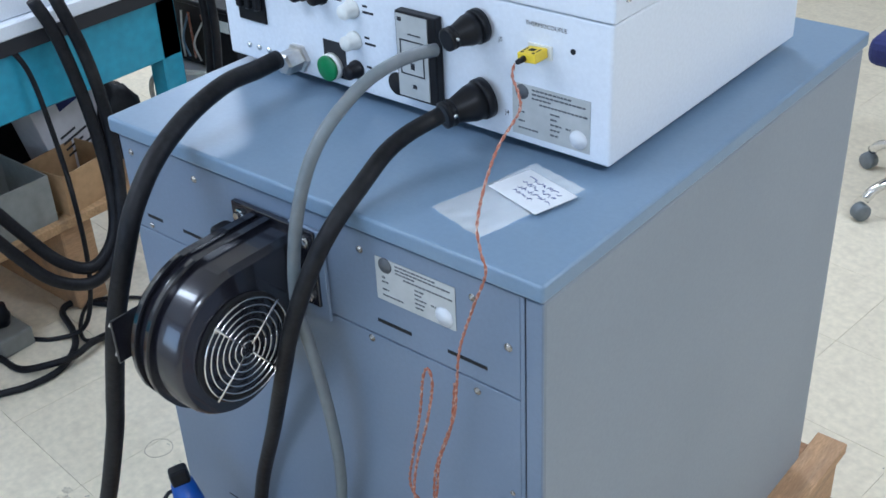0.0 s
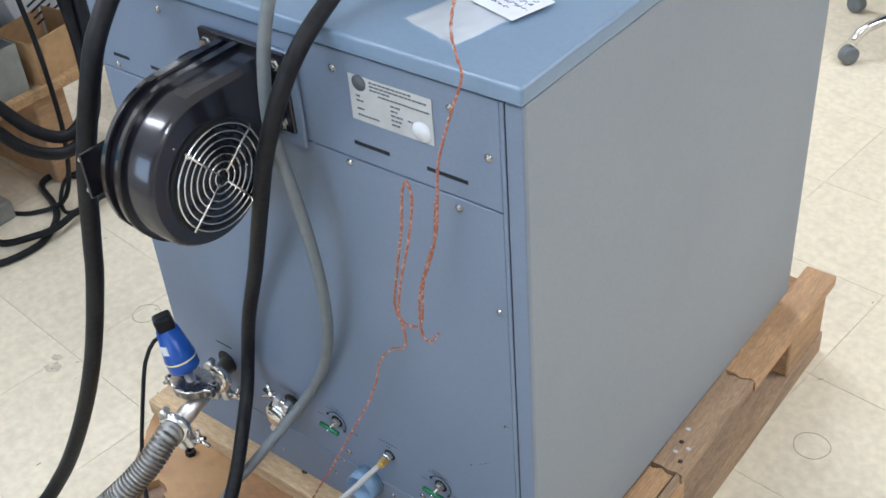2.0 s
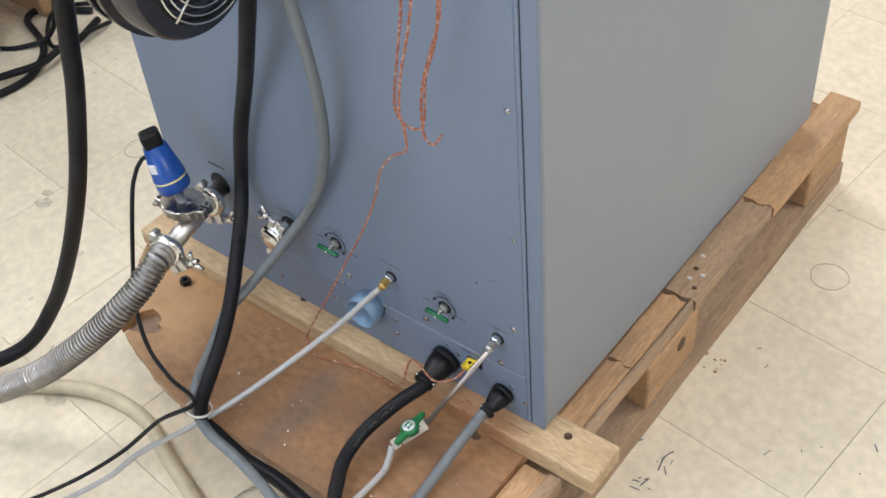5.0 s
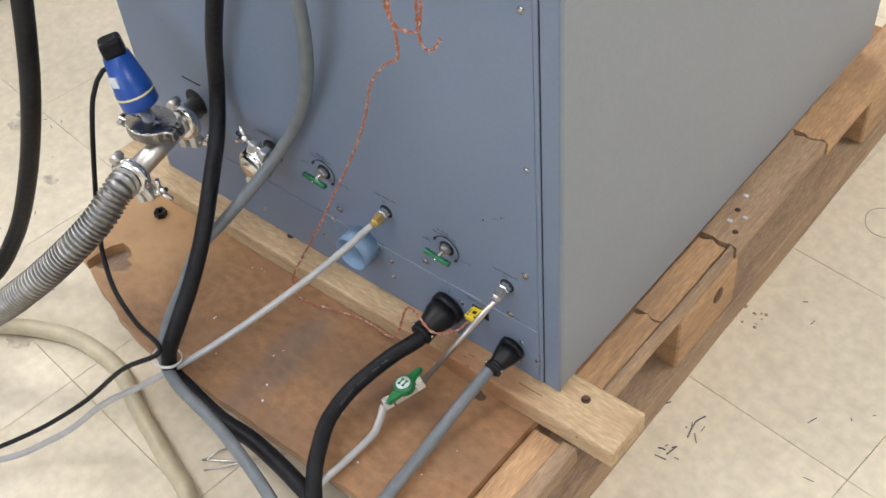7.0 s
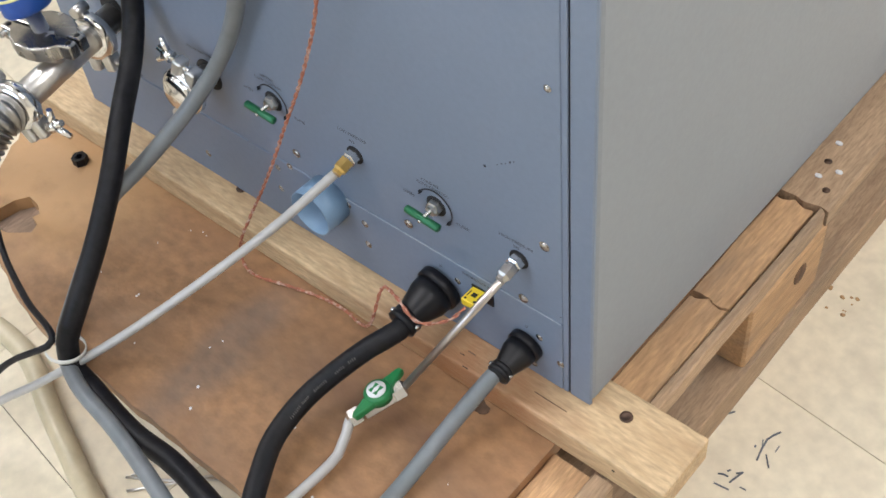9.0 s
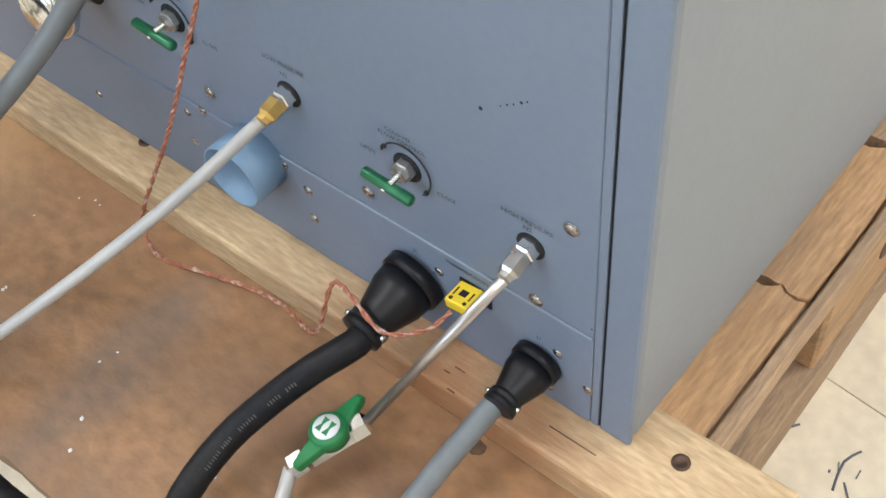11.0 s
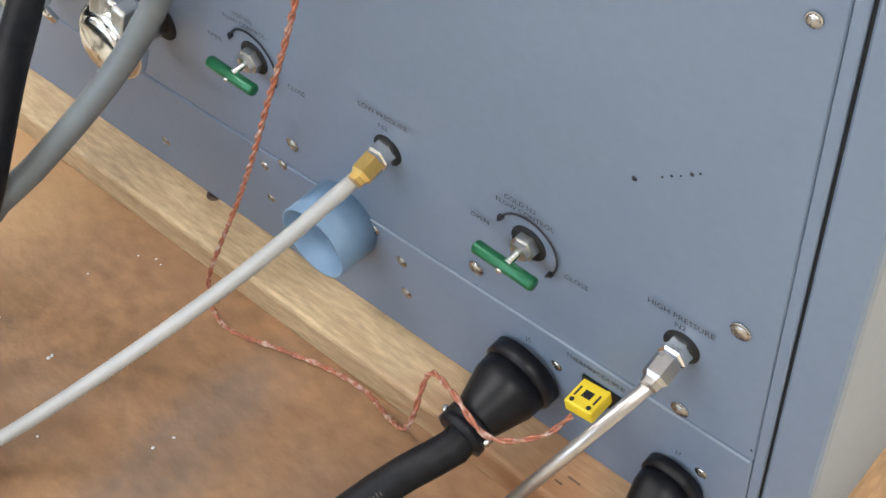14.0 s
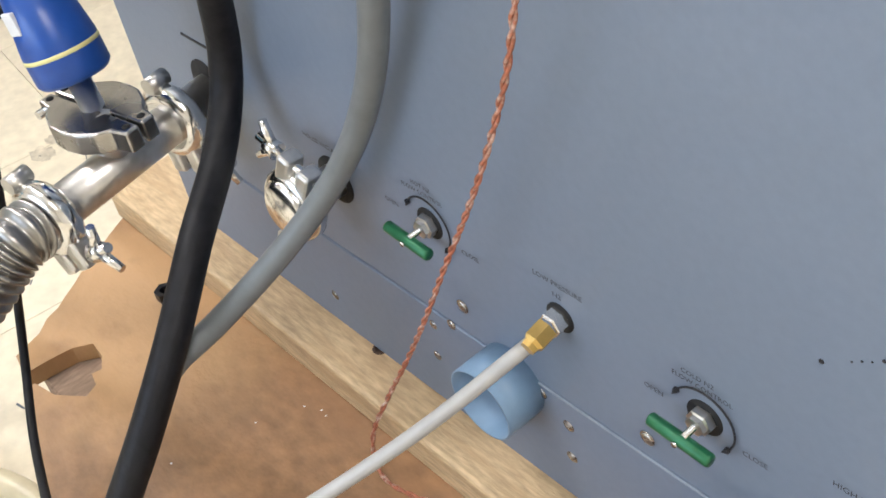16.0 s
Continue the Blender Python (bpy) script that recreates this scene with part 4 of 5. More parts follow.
for x, z, mt, lab in ((-0.436, 1.068, "plastic", "black fuse holder"), (-0.436, 1.108, "nylon", "white fuse holder"), (-0.436, 1.150, "nylon", "white fuse holder"), (-0.49, 1.158, "plastic", "black fuse holder"), (-0.525, 1.156, "plastic", "black fuse holder")):
    turned("fuse_holder", (x, BY, z), FWD, [(0, 0.0125), (0.004, 0.0125), (0.005, 0.0105), (0.018, 0.0098), (0.02, 0.0085), (0.02, 0.0)], M[mt], cbox, lab, 22)
    child("print_bar", (x + 0.018, BY - 0.0006, z + 0.006), (x + 0.026, BY, z + 0.009), M["ink"], cbox)
    child("print_bar", (x + 0.018, BY - 0.0006, z - 0.002), (x + 0.036, BY, z + 0.001), M["ink"], cbox)
mt = child("timer_module", (-0.352, BY - 0.014, 1.056), (-0.288, BY, 1.170), M["plastic"], cbox, 0.002, "black framed control module", 2)
child("faceplate", (-0.349, BY - 0.0155, 1.060), (-0.300, BY - 0.0135, 1.167), M["plate"], mt, 0.0, "silver faceplate")
bm = bmesh.new()
for x0, x1, z0, z1 in ((-0.344, -0.306, 1.134, 1.1355), (-0.344, -0.306, 1.090, 1.0915), (-0.344, -0.3425, 1.09, 1.134), (-0.3075, -0.306, 1.09, 1.134), (-0.328, -0.322, 1.098, 1.106), (-0.33, -0.31, 1.1425, 1.144), (-0.346, -0.340, 1.158, 1.163), (-0.326, -0.32, 1.073, 1.078)):
    box(bm, (x0, BY - 0.0162, z0), (x1, BY - 0.0152, z1))
put("print", bm, M["ink"], mt)
turned("led", (-0.322, BY - 0.0155, 1.112), FWD, [(0, 0.003), (0.003, 0.003), (0.004, 0.0)], M["nylon"], mt, "", 10)
turned("knockout", (-0.366, BY + 0.0005, 1.064), FWD, [(0, 0.0155), (0.0012, 0.0155), (0.0012, 0.0)], M["dark"], cbox, "dark round knockout hole", 24)
turned("pinhole", (-0.101, BY + 0.0005, 1.166), FWD, [(0, 0.0035), (0.001, 0.0035), (0.001, 0)], M["dark"], cbox, "", 12)
br = child("breaker_plate", (-0.655, BY - 0.003, 1.095), (-0.600, BY, 1.19), M["plastic"], cbox, 0.001, "black circuit breaker with three levers")
for k in range(3):
    child("lever", (-0.65 + 0.017 * k, BY - 0.012, 1.115), (-0.639 + 0.017 * k, BY - 0.003, 1.16), M["plastic"], br, 0.002)
for x in (-0.644, -0.624, -0.604):
    turned("pilot_screw", (x, BY, 1.057), FWD, [(0, 0.0045), (0.002, 0.004), (0.003, 0)], M["chrome"], cbox, "", 12)
text_mesh("THERMOCOUPLE", 0.0072, pose(-0.137, BY - 0.0012, 1.188, 90), M["ink"], cbox)
text_mesh("J4", 0.008, pose(-0.192, BY - 0.0012, 1.070, 90), M["ink"], cbox)
text_mesh("J5", 0.008, pose(-0.200, BY - 0.0012, 1.160, 90), M["ink"], cbox)
rating_plate(cbox, -0.184, -0.076, 1.047, 1.112, BY - 0.0002)
plug2 = thing("thermocouple_plug", "yellow thermocouple plug in the white control box", "plug", "yellow plugs", at=(-0.145, BY, 1.158))
yellow_plug(plug2, (-0.145, BY - 0.003, 1.158), 0.95, -4)
turned("strain_relief", (-0.148, BY - 0.026, 1.157), FWD, [(0, 0.004), (0.014, 0.003)], M["black"], plug2, "", 10)
child("socket", (-0.160, BY - 0.003, 1.150), (-0.128, BY, 1.166), M["nylon"], plug2, 0.0, "cream panel socket")
connector("power_connector", (-0.2375, BY - 0.001, 1.082), 0.82, "large black round power connector in the white control box", (-0.35, -1, -0.14))
connector("signal_connector", (-0.244, BY - 0.001, 1.171), 0.68, "black round signal connector in the white control box", (-0.22, -1, -0.1))
cbox.location.x -= 0.014
plug2.location.x -= 0.014

cable("mains_cable", [(-0.5520, 0.1773, 1.0738), (-0.5517, 0.1396, 1.0722), (-0.5458, 0.0798, 1.0755), (-0.5392, 0.0096, 1.0605), (-0.5272, -0.0560, 1.0333), (-0.5140, -0.1061, 0.9951), (-0.5120, -0.1308, 0.9514), (-0.5497, -0.1452, 0.8321), (-0.5963, -0.1430, 0.6949), (-0.6221, -0.1447, 0.6069), (-0.6737, -0.1580, 0.4485), (-0.7477, -0.1751, 0.2841), (-0.8238, -0.2018, 0.1423), (-0.8856, -0.2536, 0.0505), (-0.9519, -0.3648, 0.0347), (-1.0285, -0.5454, 0.0324), (-1.0952, -0.7658, 0.0302)], 0.0125, M["black"], "thick black mains cable hanging from the white control box")
cable("black_power_cable", [(-0.2413, 0.1412, 1.0882), (-0.2567, 0.1036, 1.0773), (-0.2620, 0.0661, 1.0654), (-0.2569, 0.0190, 1.0475), (-0.2554, -0.0303, 1.0212), (-0.2634, -0.0636, 0.9784), (-0.2937, -0.0781, 0.8931), (-0.3321, -0.0675, 0.8060), (-0.4104, -0.0346, 0.6512), (-0.4647, -0.0217, 0.5307), (-0.4945, -0.0163, 0.4377), (-0.4793, -0.0435, 0.3953), (-0.4457, -0.0926, 0.3699), (-0.4240, -0.1345, 0.3358), (-0.4123, -0.1740, 0.2981), (-0.4110, -0.2111, 0.2552), (-0.4133, -0.2370, 0.2193), (-0.4119, -0.2427, 0.1876), (-0.3854, -0.2449, 0.1813), (-0.3173, -0.2522, 0.1779), (-0.2567, -0.2507, 0.1773), (-0.1658, -0.2615, 0.1719), (-0.1073, -0.2639, 0.1055), (-0.0440, -0.2664, 0.0202), (0.0393, -0.2789, 0.0110)], 0.0102, M["black"], "thick black rubber cable hanging in front of the cabinet")
cable("grey_signal_cable", [(-0.2471, 0.1436, 1.1658), (-0.2551, 0.1090, 1.1684), (-0.2659, 0.0596, 1.1600), (-0.2736, 0.0203, 1.1396), (-0.2774, -0.0188, 1.1114), (-0.2828, -0.0444, 1.0678), (-0.2944, -0.0571, 0.9963), (-0.3047, -0.0564, 0.9102), (-0.2947, -0.0492, 0.8299), (-0.2867, -0.0426, 0.7469), (-0.2870, -0.0355, 0.6612), (-0.3019, -0.0266, 0.5778), (-0.3301, -0.0182, 0.5038), (-0.3624, -0.0160, 0.4444), (-0.3894, -0.0248, 0.3997), (-0.4076, -0.0450, 0.3672), (-0.4193, -0.0737, 0.3430), (-0.4273, -0.1073, 0.3241), (-0.4332, -0.1431, 0.3081), (-0.4485, -0.1717, 0.2544), (-0.4639, -0.2003, 0.2007), (-0.4400, -0.2320, 0.1925), (-0.3900, -0.2540, 0.1930), (-0.3200, -0.2640, 0.1930), (-0.2500, -0.2780, 0.1900), (-0.1800, -0.2950, 0.1600), (-0.1300, -0.3100, 0.0600), (-0.0800, -0.3300, 0.0115)], 0.0076, M["grey_cable"], "grey cable hanging in front of the cabinet")
tie = tagged(part("cable_tie", lathe(bmesh.new(), (-0.4165, -0.2395, 0.2115), (-0.08, -0.23, -0.97), [(0, 0.0175), (0.0005, 0.0186), (0.004, 0.0186), (0.0045, 0.0175)], 24, caps=False), M["nylon"]), "white nylon tie holding cables together", "cable tie")

# thermocouple leads, twisted pairs


def twisted(name, pts, r, label):
    line_pts = curve_points(pts, 0.0022)
    root = thing(name, label, "cable", at=tuple(line_pts[0]))
    for k in (0, 1):
        strand, up = [], None
        for i, p in enumerate(line_pts):
            d = (line_pts[min(i + 1, len(line_pts) - 1)] - line_pts[max(i - 1, 0)]).normalized()
            up = d.orthogonal().normalized() if up is None else (up - d * up.dot(d)).normalized()
            a = i * 0.62 + math.pi * k
            strand.append(p + (up * math.cos(a) + d.cross(up) * math.sin(a)) * r * 0.62)
        put("strand", tube(bmesh.new(), strand, r * 0.68, 6, smooth_line=False), M["copper"], root)
    return root


twisted("thermocouple_lead", [(-0.1539, 0.1654, 1.1628), (-0.1445, 0.1490, 1.1560), (-0.1231, 0.1308, 1.1473), (-0.1050, 0.1067, 1.1410), (-0.0939, 0.0555, 1.1249), (-0.0794, 0.0127, 1.1034), (-0.0633, -0.0216, 1.0787), (-0.0515, -0.0317, 1.0574), (-0.0446, -0.0339, 1.0358), (-0.0576, -0.0380, 0.9951), (-0.0786, -0.0377, 0.9318), (-0.0833, -0.0401, 0.8779), (-0.0872, -0.0415, 0.8399), (-0.1031, -0.0420, 0.7940), (-0.1180, -0.0438, 0.7414), (-0.1198, -0.0448, 0.6894), (-0.1037, -0.0491, 0.6827), (-0.0903, -0.0494, 0.7017)], 0.0014, "copper-coloured twisted thermocouple lead from the control box")
twisted("thermocouple_lead", [(-0.1008, -0.0219, 0.8660), (-0.1021, -0.0305, 0.8098), (-0.1161, -0.0368, 0.7567), (-0.1178, -0.0424, 0.7128), (-0.1229, -0.0450, 0.6937), (-0.1412, -0.0497, 0.6946), (-0.1458, -0.0571, 0.7241), (-0.1319, -0.0620, 0.7807), (-0.1148, -0.0658, 0.8483), (-0.1028, -0.0712, 0.9028), (-0.0916, -0.0753, 0.9238), (-0.0867, -0.0750, 0.9038), (-0.1007, -0.0716, 0.8441), (-0.1192, -0.0713, 0.7782), (-0.1255, -0.0725, 0.7335), (-0.1194, -0.0742, 0.7095), (-0.1273, -0.0679, 0.6774), (-0.168, -0.046, 0.638), (-0.205, -0.032, 0.590), (-0.224, -0.030, 0.535), (-0.246, -0.029, 0.485), (-0.271, -0.028, 0.436), (-0.296, -0.028, 0.390), (-0.322, -0.030, 0.338), (-0.347, -0.033, 0.290), (-0.370, -0.040, 0.245), (-0.386, -0.049, 0.206), (-0.381, -0.056, 0.1845), (-0.359, -0.0595, 0.1835), (-0.325, -0.050, 0.1835), (-0.287, -0.0405, 0.1835), (-0.257, -0.0385, 0.1845), (-0.222, -0.050, 0.202), (-0.196, -0.058, 0.232), (-0.188, -0.045, 0.272), (-0.168, -0.049, 0.281), (-0.142, -0.052, 0.268), (-0.122, -0.036, 0.268), (-0.1135, -0.021, 0.277)], 0.0014, "copper-coloured twisted lead looped down to the yellow plug")

# ---- plastic bag with a note on the lid ----
bag = thing("note_bag", "clear plastic bag with a handwritten paper note on the lid", "bag", at=(-0.10, 0.11, TOP))
sheet = bmesh.new()
n = 14
grid = {}
ca, cb, cc = Vector((-0.186, 0.053, 0)), Vector((-0.104, 0.0315, 0)), Vector((-0.152, 0.205, 0))
for i in range(n + 1):
    for j in range(n + 1):
        p = ca + (cb - ca) * (i / n) + (cc - ca) * (j / n)
        h = 0.002 + 0.0022 * noise.noise(Vector((i * 0.45, j * 0.4, 3)))
        grid[i, j] = sheet.verts.new((p.x, p.y, TOP + max(0.0006, h)))
for i in range(n):
    for j in range(n):
        sheet.faces.new((grid[i, j], grid[i + 1, j], grid[i + 1, j + 1], grid[i, j + 1])).smooth = True
film = put("film", sheet, M["film"], bag, "creased clear plastic film")
film.visible_shadow = False
note = bmesh.new()
box(note, (-0.042, -0.030, 0), (0.042, 0.030, 0.0005))
nm = Matrix.Translation((-0.113, 0.142, TOP + 0.0046)) @ pose(0, 0, 0, 1.0, 0, -16)
bmesh.ops.transform(note, matrix=nm, verts=note.verts)
paper = put("note", note, M["paper"], bag, "white paper note")
ink = bmesh.new()
random.seed(5)
for row in range(4):
    x = -0.028 + 0.004 * row
    while x < 0.03 - 0.006 * row * (row > 2):
        w = random.uniform(0.004, 0.010)
        pts = [nm @ Vector((x + w * k / 4, 0.017 - row * 0.0105 + random.uniform(-0.0034, 0.0034), 0.0009)) for k in range(5)]
        tube(ink, pts, 0.0004, 4, smooth_line=False)
        x += w + random.uniform(0.001, 0.003)
tagged(put("handwriting", ink, M["pen"], paper), "illegible blue pen strokes", kind="stuff")

# ---- blower on the front panel ----
blower = thing("blower", "glossy black centrifugal blower bolted to the cabinet panel", "blower", at=(-0.35, -0.06, 0.9))
child("mount_plate", (-0.425, -0.010, 0.884), (-0.285, -0.002, 0.988), M["gloss"], blower, 0.001, "black steel mounting plate")
child("gasket_plate", (-0.330, -0.006, 0.866), (-0.274, -0.0012, 0.990), M["panel"], blower, 0.001, "blue-grey backing plate")
HC = Vector((0, -0.112, 0.876))


def scroll(x0, x1, grow, mat, name, bev, lab=""):
    """A snail-shell housing: a spiral outline with a straight outlet towards the panel."""
    out = []
    for k in range(41):
        a = radians(90 + k * 6.6)
        r = 0.074 + 0.030 * (1 - k / 40) + grow
        out.append((HC.y + r * math.cos(a), HC.z + r * math.sin(a)))
    low = out[-1]
    out = [(-0.008, HC.z + 0.104 + grow)] + out + [(-0.008, max(low[1] + 0.018, 0.893))]
    bm = bmesh.new()
    rings = []
    for x, s in ((x0, 1 - bev), (x0 + 0.008, 1), (x1 - 0.008, 1), (x1, 1 - bev)):
        rings.append([bm.verts.new((x, (y - HC.y) * (s if y < -0.03 else 1) + HC.y, (z - HC.z) * s + HC.z)) for y, z in out])
    m = len(out)
    for a, b2 in zip(rings, rings[1:]):
        for k in range(m):
            f = bm.faces.new((a[k], a[(k + 1) % m], b2[(k + 1) % m], b2[k]))
            f.smooth = 1 < k < m - 3
    bm.faces.new(rings[0])
    bm.faces.new(rings[-1][::-1])
    return put(name, bm, mat, blower, lab)


scroll(-0.400, -0.312, 0.0, M["gloss"], "housing", 0.06, "glossy black pressed housing")
scroll(-0.362, -0.356, 0.006, M["gloss"], "seam_rib", 0.01)
scroll(-0.386, -0.381, 0.004, M["gloss"], "seam_rib", 0.01)
turned("inlet_ring", (-0.313, HC.y, HC.z), (1, 0, 0), [(0, 0.069), (0.004, 0.068), (0.004, 0.063), (-0.012, 0.059), (-0.012, 0.0)], M["dark"], blower, "dark air inlet", 40)
wheel = bmesh.new()
for k in range(26):
    a = 2 * math.pi * k / 26
    p = Vector((-0.3245, HC.y + 0.050 * math.cos(a), HC.z + 0.050 * math.sin(a)))
    rod(wheel, p, p + Vector((0.006, 0, 0)), 0.0022, 6)
put("impeller", wheel, M["steel"], blower, "ring of impeller blades")
guard = bmesh.new()
for r in (0.010, 0.019, 0.028, 0.037, 0.046, 0.055, 0.064):
    pts = [(-0.304, HC.y + r * math.cos(radians(q)), HC.z + r * math.sin(radians(q))) for q in range(0, 361, 10)]
    tube(guard, pts, 0.0013, 6, smooth_line=False)
for q in (38, 128):
    d2 = Vector((0, math.cos(radians(q)), math.sin(radians(q))))
    c = Vector((-0.3025, HC.y, HC.z))
    for s in (-1, 1):
        rod(guard, c + d2 * s * 0.008, c + d2 * s * 0.069, 0.0016, 8)
put("finger_guard", guard, M["chrome"], blower, "chrome wire finger guard")
for q in (128, 308):
    turned("guard_screw", (-0.306, HC.y + 0.062 * math.cos(radians(q)), HC.z + 0.062 * math.sin(radians(q))), (1, 0, 0), [(0, 0.005), (0.003, 0.004), (0.004, 0)], M["chrome"], blower, "", 10)
turned("motor", (-0.398, HC.y, HC.z), (-1, 0, 0), [(0, 0.062), (0.022, 0.060), (0.028, 0.055), (0.046, 0.052), (0.052, 0.044), (0.054, 0.0)], M["gloss"], blower, "black motor can", 36)
bk = child("bracket", (-0.444, HC.y - 0.085, HC.z - 0.03), (-0.440, HC.y - 0.02, HC.z + 0.03), M["gloss"], blower, 0.001, "dark steel motor bracket")
turned("bracket_bolt", (-0.444, HC.y - 0.078, HC.z + 0.02), (-1, 0, 0), [(0, 0.006), (0.005, 0.006), (0.005, 0)], M["chrome"], bk, "", 6, False)
turned("bracket_bolt", (-0.444, HC.y - 0.078, HC.z - 0.022), (-1, 0, 0), [(0, 0.006), (0.005, 0.006), (0.005, 0)], M["chrome"], bk, "", 6, False)
for x, z in ((-0.411, 0.972), (-0.300, 0.972), (-0.300, 0.897)):
    turned("bolt", (x, -0.010, z), FWD, [(0, 0.0085), (0.0015, 0.0085), (0.002, 0.006), (0.007, 0.0055), (0.007, 0)], M["chrome"], blower, "bolt with washer", 6, False)
box_bm = box(bmesh.new(), (-0.446, -0.035, 0.925), (-0.418, -0.006, 0.955), 0.006, 2)
put("terminal_boot", box_bm, M["black"], blower, "black rubber terminal boot")

blower.location += Vector((-0.032, 0.0, -0.012))

# ---- things on the floor ----
cable("beige_hose", [(-1.1476, -0.4612, 0.0135), (-0.9646, -0.3575, 0.0135), (-0.8473, -0.2854, 0.0135), (-0.7764, -0.2448, 0.0135), (-0.7075, -0.2215, 0.0135), (-0.6180, -0.2225, 0.0135), (-0.5325, -0.2526, 0.0136), (-0.4402, -0.2825, 0.0136), (-0.3619, -0.3122, 0.0135), (-0.2910, -0.3988, 0.0135)], 0.0125, M["beige"], "yellowed plastic hose lying on the tile floor", "hose")
for pts in ([(-0.396, -0.26, 0.0025), (-0.36, -0.22, 0.004), (-0.326, -0.177, 0.0025)], [(-0.41, -0.25, 0.0025), (-0.37, -0.225, 0.004), (-0.33, -0.19, 0.0025)], [(-0.406, -0.246, 0.0025), (-0.402, -0.23, 0.004), (-0.39, -0.20, 0.0025)]):
    cable("steel_wire", pts, 0.0016, M["steel"], "loose grey wire lying on the tile floor", "wire", 6)
cable("floor_cable", [(-1.654, 0.107, 0.009), (-1.630, 0.155, 0.009), (-1.601, 0.214, 0.009), (-1.596, 0.292, 0.009), (-1.642, 0.367, 0.009), (-1.707, 0.408, 0.009), (-1.801, 0.443, 0.009), (-1.810, 0.491, 0.009), (-1.728, 0.537, 0.009), (-1.695, 0.555, 0.009)], 0.0085, M["black"], "black cable looping over the tile floor")
cable("floor_cable", [(-1.806, 0.228, 0.009), (-1.748, 0.232, 0.009), (-1.674, 0.237, 0.009), (-1.611, 0.276, 0.027), (-1.591, 0.331, 0.027), (-1.601, 0.395, 0.027), (-1.621, 0.455, 0.009), (-1.650, 0.538, 0.009)], 0.0085, M["black"], "black cable looping over the tile floor")
cable("looped_cable", [(-1.640, 0.47, 0.86), (-1.620, 0.497, 0.766), (-1.610, 0.527, 0.578), (-1.580, 0.521, 0.401), (-1.555, 0.485, 0.300), (-1.555, 0.419, 0.250), (-1.580, 0.355, 0.285), (-1.620, 0.300, 0.375), (-1.660, 0.20, 0.560)], 0.0145, M["black"], "heavy black cable hanging in a loop from the bench")
cable("looped_cable", [(-1.62, 0.51, 0.86), (-1.600, 0.539, 0.729), (-1.595, 0.560, 0.555), (-1.560, 0.530, 0.388), (-1.540, 0.480, 0.272), (-1.540, 0.404, 0.222), (-1.570, 0.325, 0.254), (-1.600, 0.265, 0.341), (-1.65, 0.17, 0.52)], 0.0145, M["black"], "heavy black cable hanging in a loop from the bench")
cable("hanging_cord", [(-1.69, 0.39, 0.80), (-1.660, 0.430, 0.715), (-1.640, 0.442, 0.579), (-1.62, 0.445, 0.40), (-1.62, 0.44, 0.2), (-1.66, 0.42, 0.04), (-1.72, 0.36, 0.006), (-1.80, 0.31, 0.006)], 0.006, M["black"], "thin black cord hanging from the bench")
cable("floor_cable", [(-1.62, 0.55, 0.006), (-1.60, 0.44, 0.03), (-1.64, 0.40, 0.012), (-1.72, 0.44, 0.006), (-1.78, 0.52, 0.006), (-1.70, 0.60, 0.006), (-1.58, 0.64, 0.006)], 0.005, M["black"], "thin black cord lying on the tile floor")
adaptor = thing("power_block", "grey floor power block with yellow label and black plug", "power supply", at=(-1.80, 0.29, 0))
child("case", (-1.86, 0.24, 0.0), (-1.75, 0.33, 0.05), M["bin"], adaptor, 0.006, "", 2)
child("label", (-1.83, 0.2385, 0.014), (-1.79, 0.2395, 0.034), M["yellow"], adaptor)
turned("plug", (-1.82, 0.29, 0.05), (0.1, 0.1, 1), [(0, 0.02), (0.03, 0.022), (0.04, 0.016), (0.06, 0.012)], M["plastic"], adaptor, "black plug")

# ---- workbench with clutter ----
bench = thing("workbench", "turquoise painted steel workbench with a white worktop", "workbench", at=(-2.05, 0.0, 0))
child("worktop", (-2.45, -1.4, 0.785), (-1.66, 0.86, 0.82), M["white"], bench, 0.004)
child("front_trim", (-1.672, -1.4, 0.752), (-1.662, 0.86, 0.784), M["ink"], bench, 0.0, "black edge trim")
child("apron", (-1.72, -1.4, 0.60), (-1.68, 0.86, 0.75), M["bench_blue"], bench, 0.004)
for y in (-1.4, 0.80):
    for x in (-2.43, -1.74):
        child("leg", (x, y, 0), (x + 0.06, y + 0.06, 0.784), M["bench_blue"], bench, 0.004)
shelf = thing("low_shelf", "low plywood shelf on blocks under the bench", "shelf", at=(-2.0, 0.1, 0))
child("board", (-2.4, -1.3, 0.28), (-1.70, 0.82, 0.305), M["ply"], shelf, 0.002)
for y in (-1.2, -0.3, 0.48):
    child("block", (-2.3, y, 0), (-1.78, y + 0.09, 0.28), M["pallet"], shelf, 0.004)
rail = tagged(solid("power_strip", (-1.74, -1.2, 0.82), (-1.68, 0.66, 0.87), M["white"], bevel=0.004), "white power strip along the bench edge", "power strip")


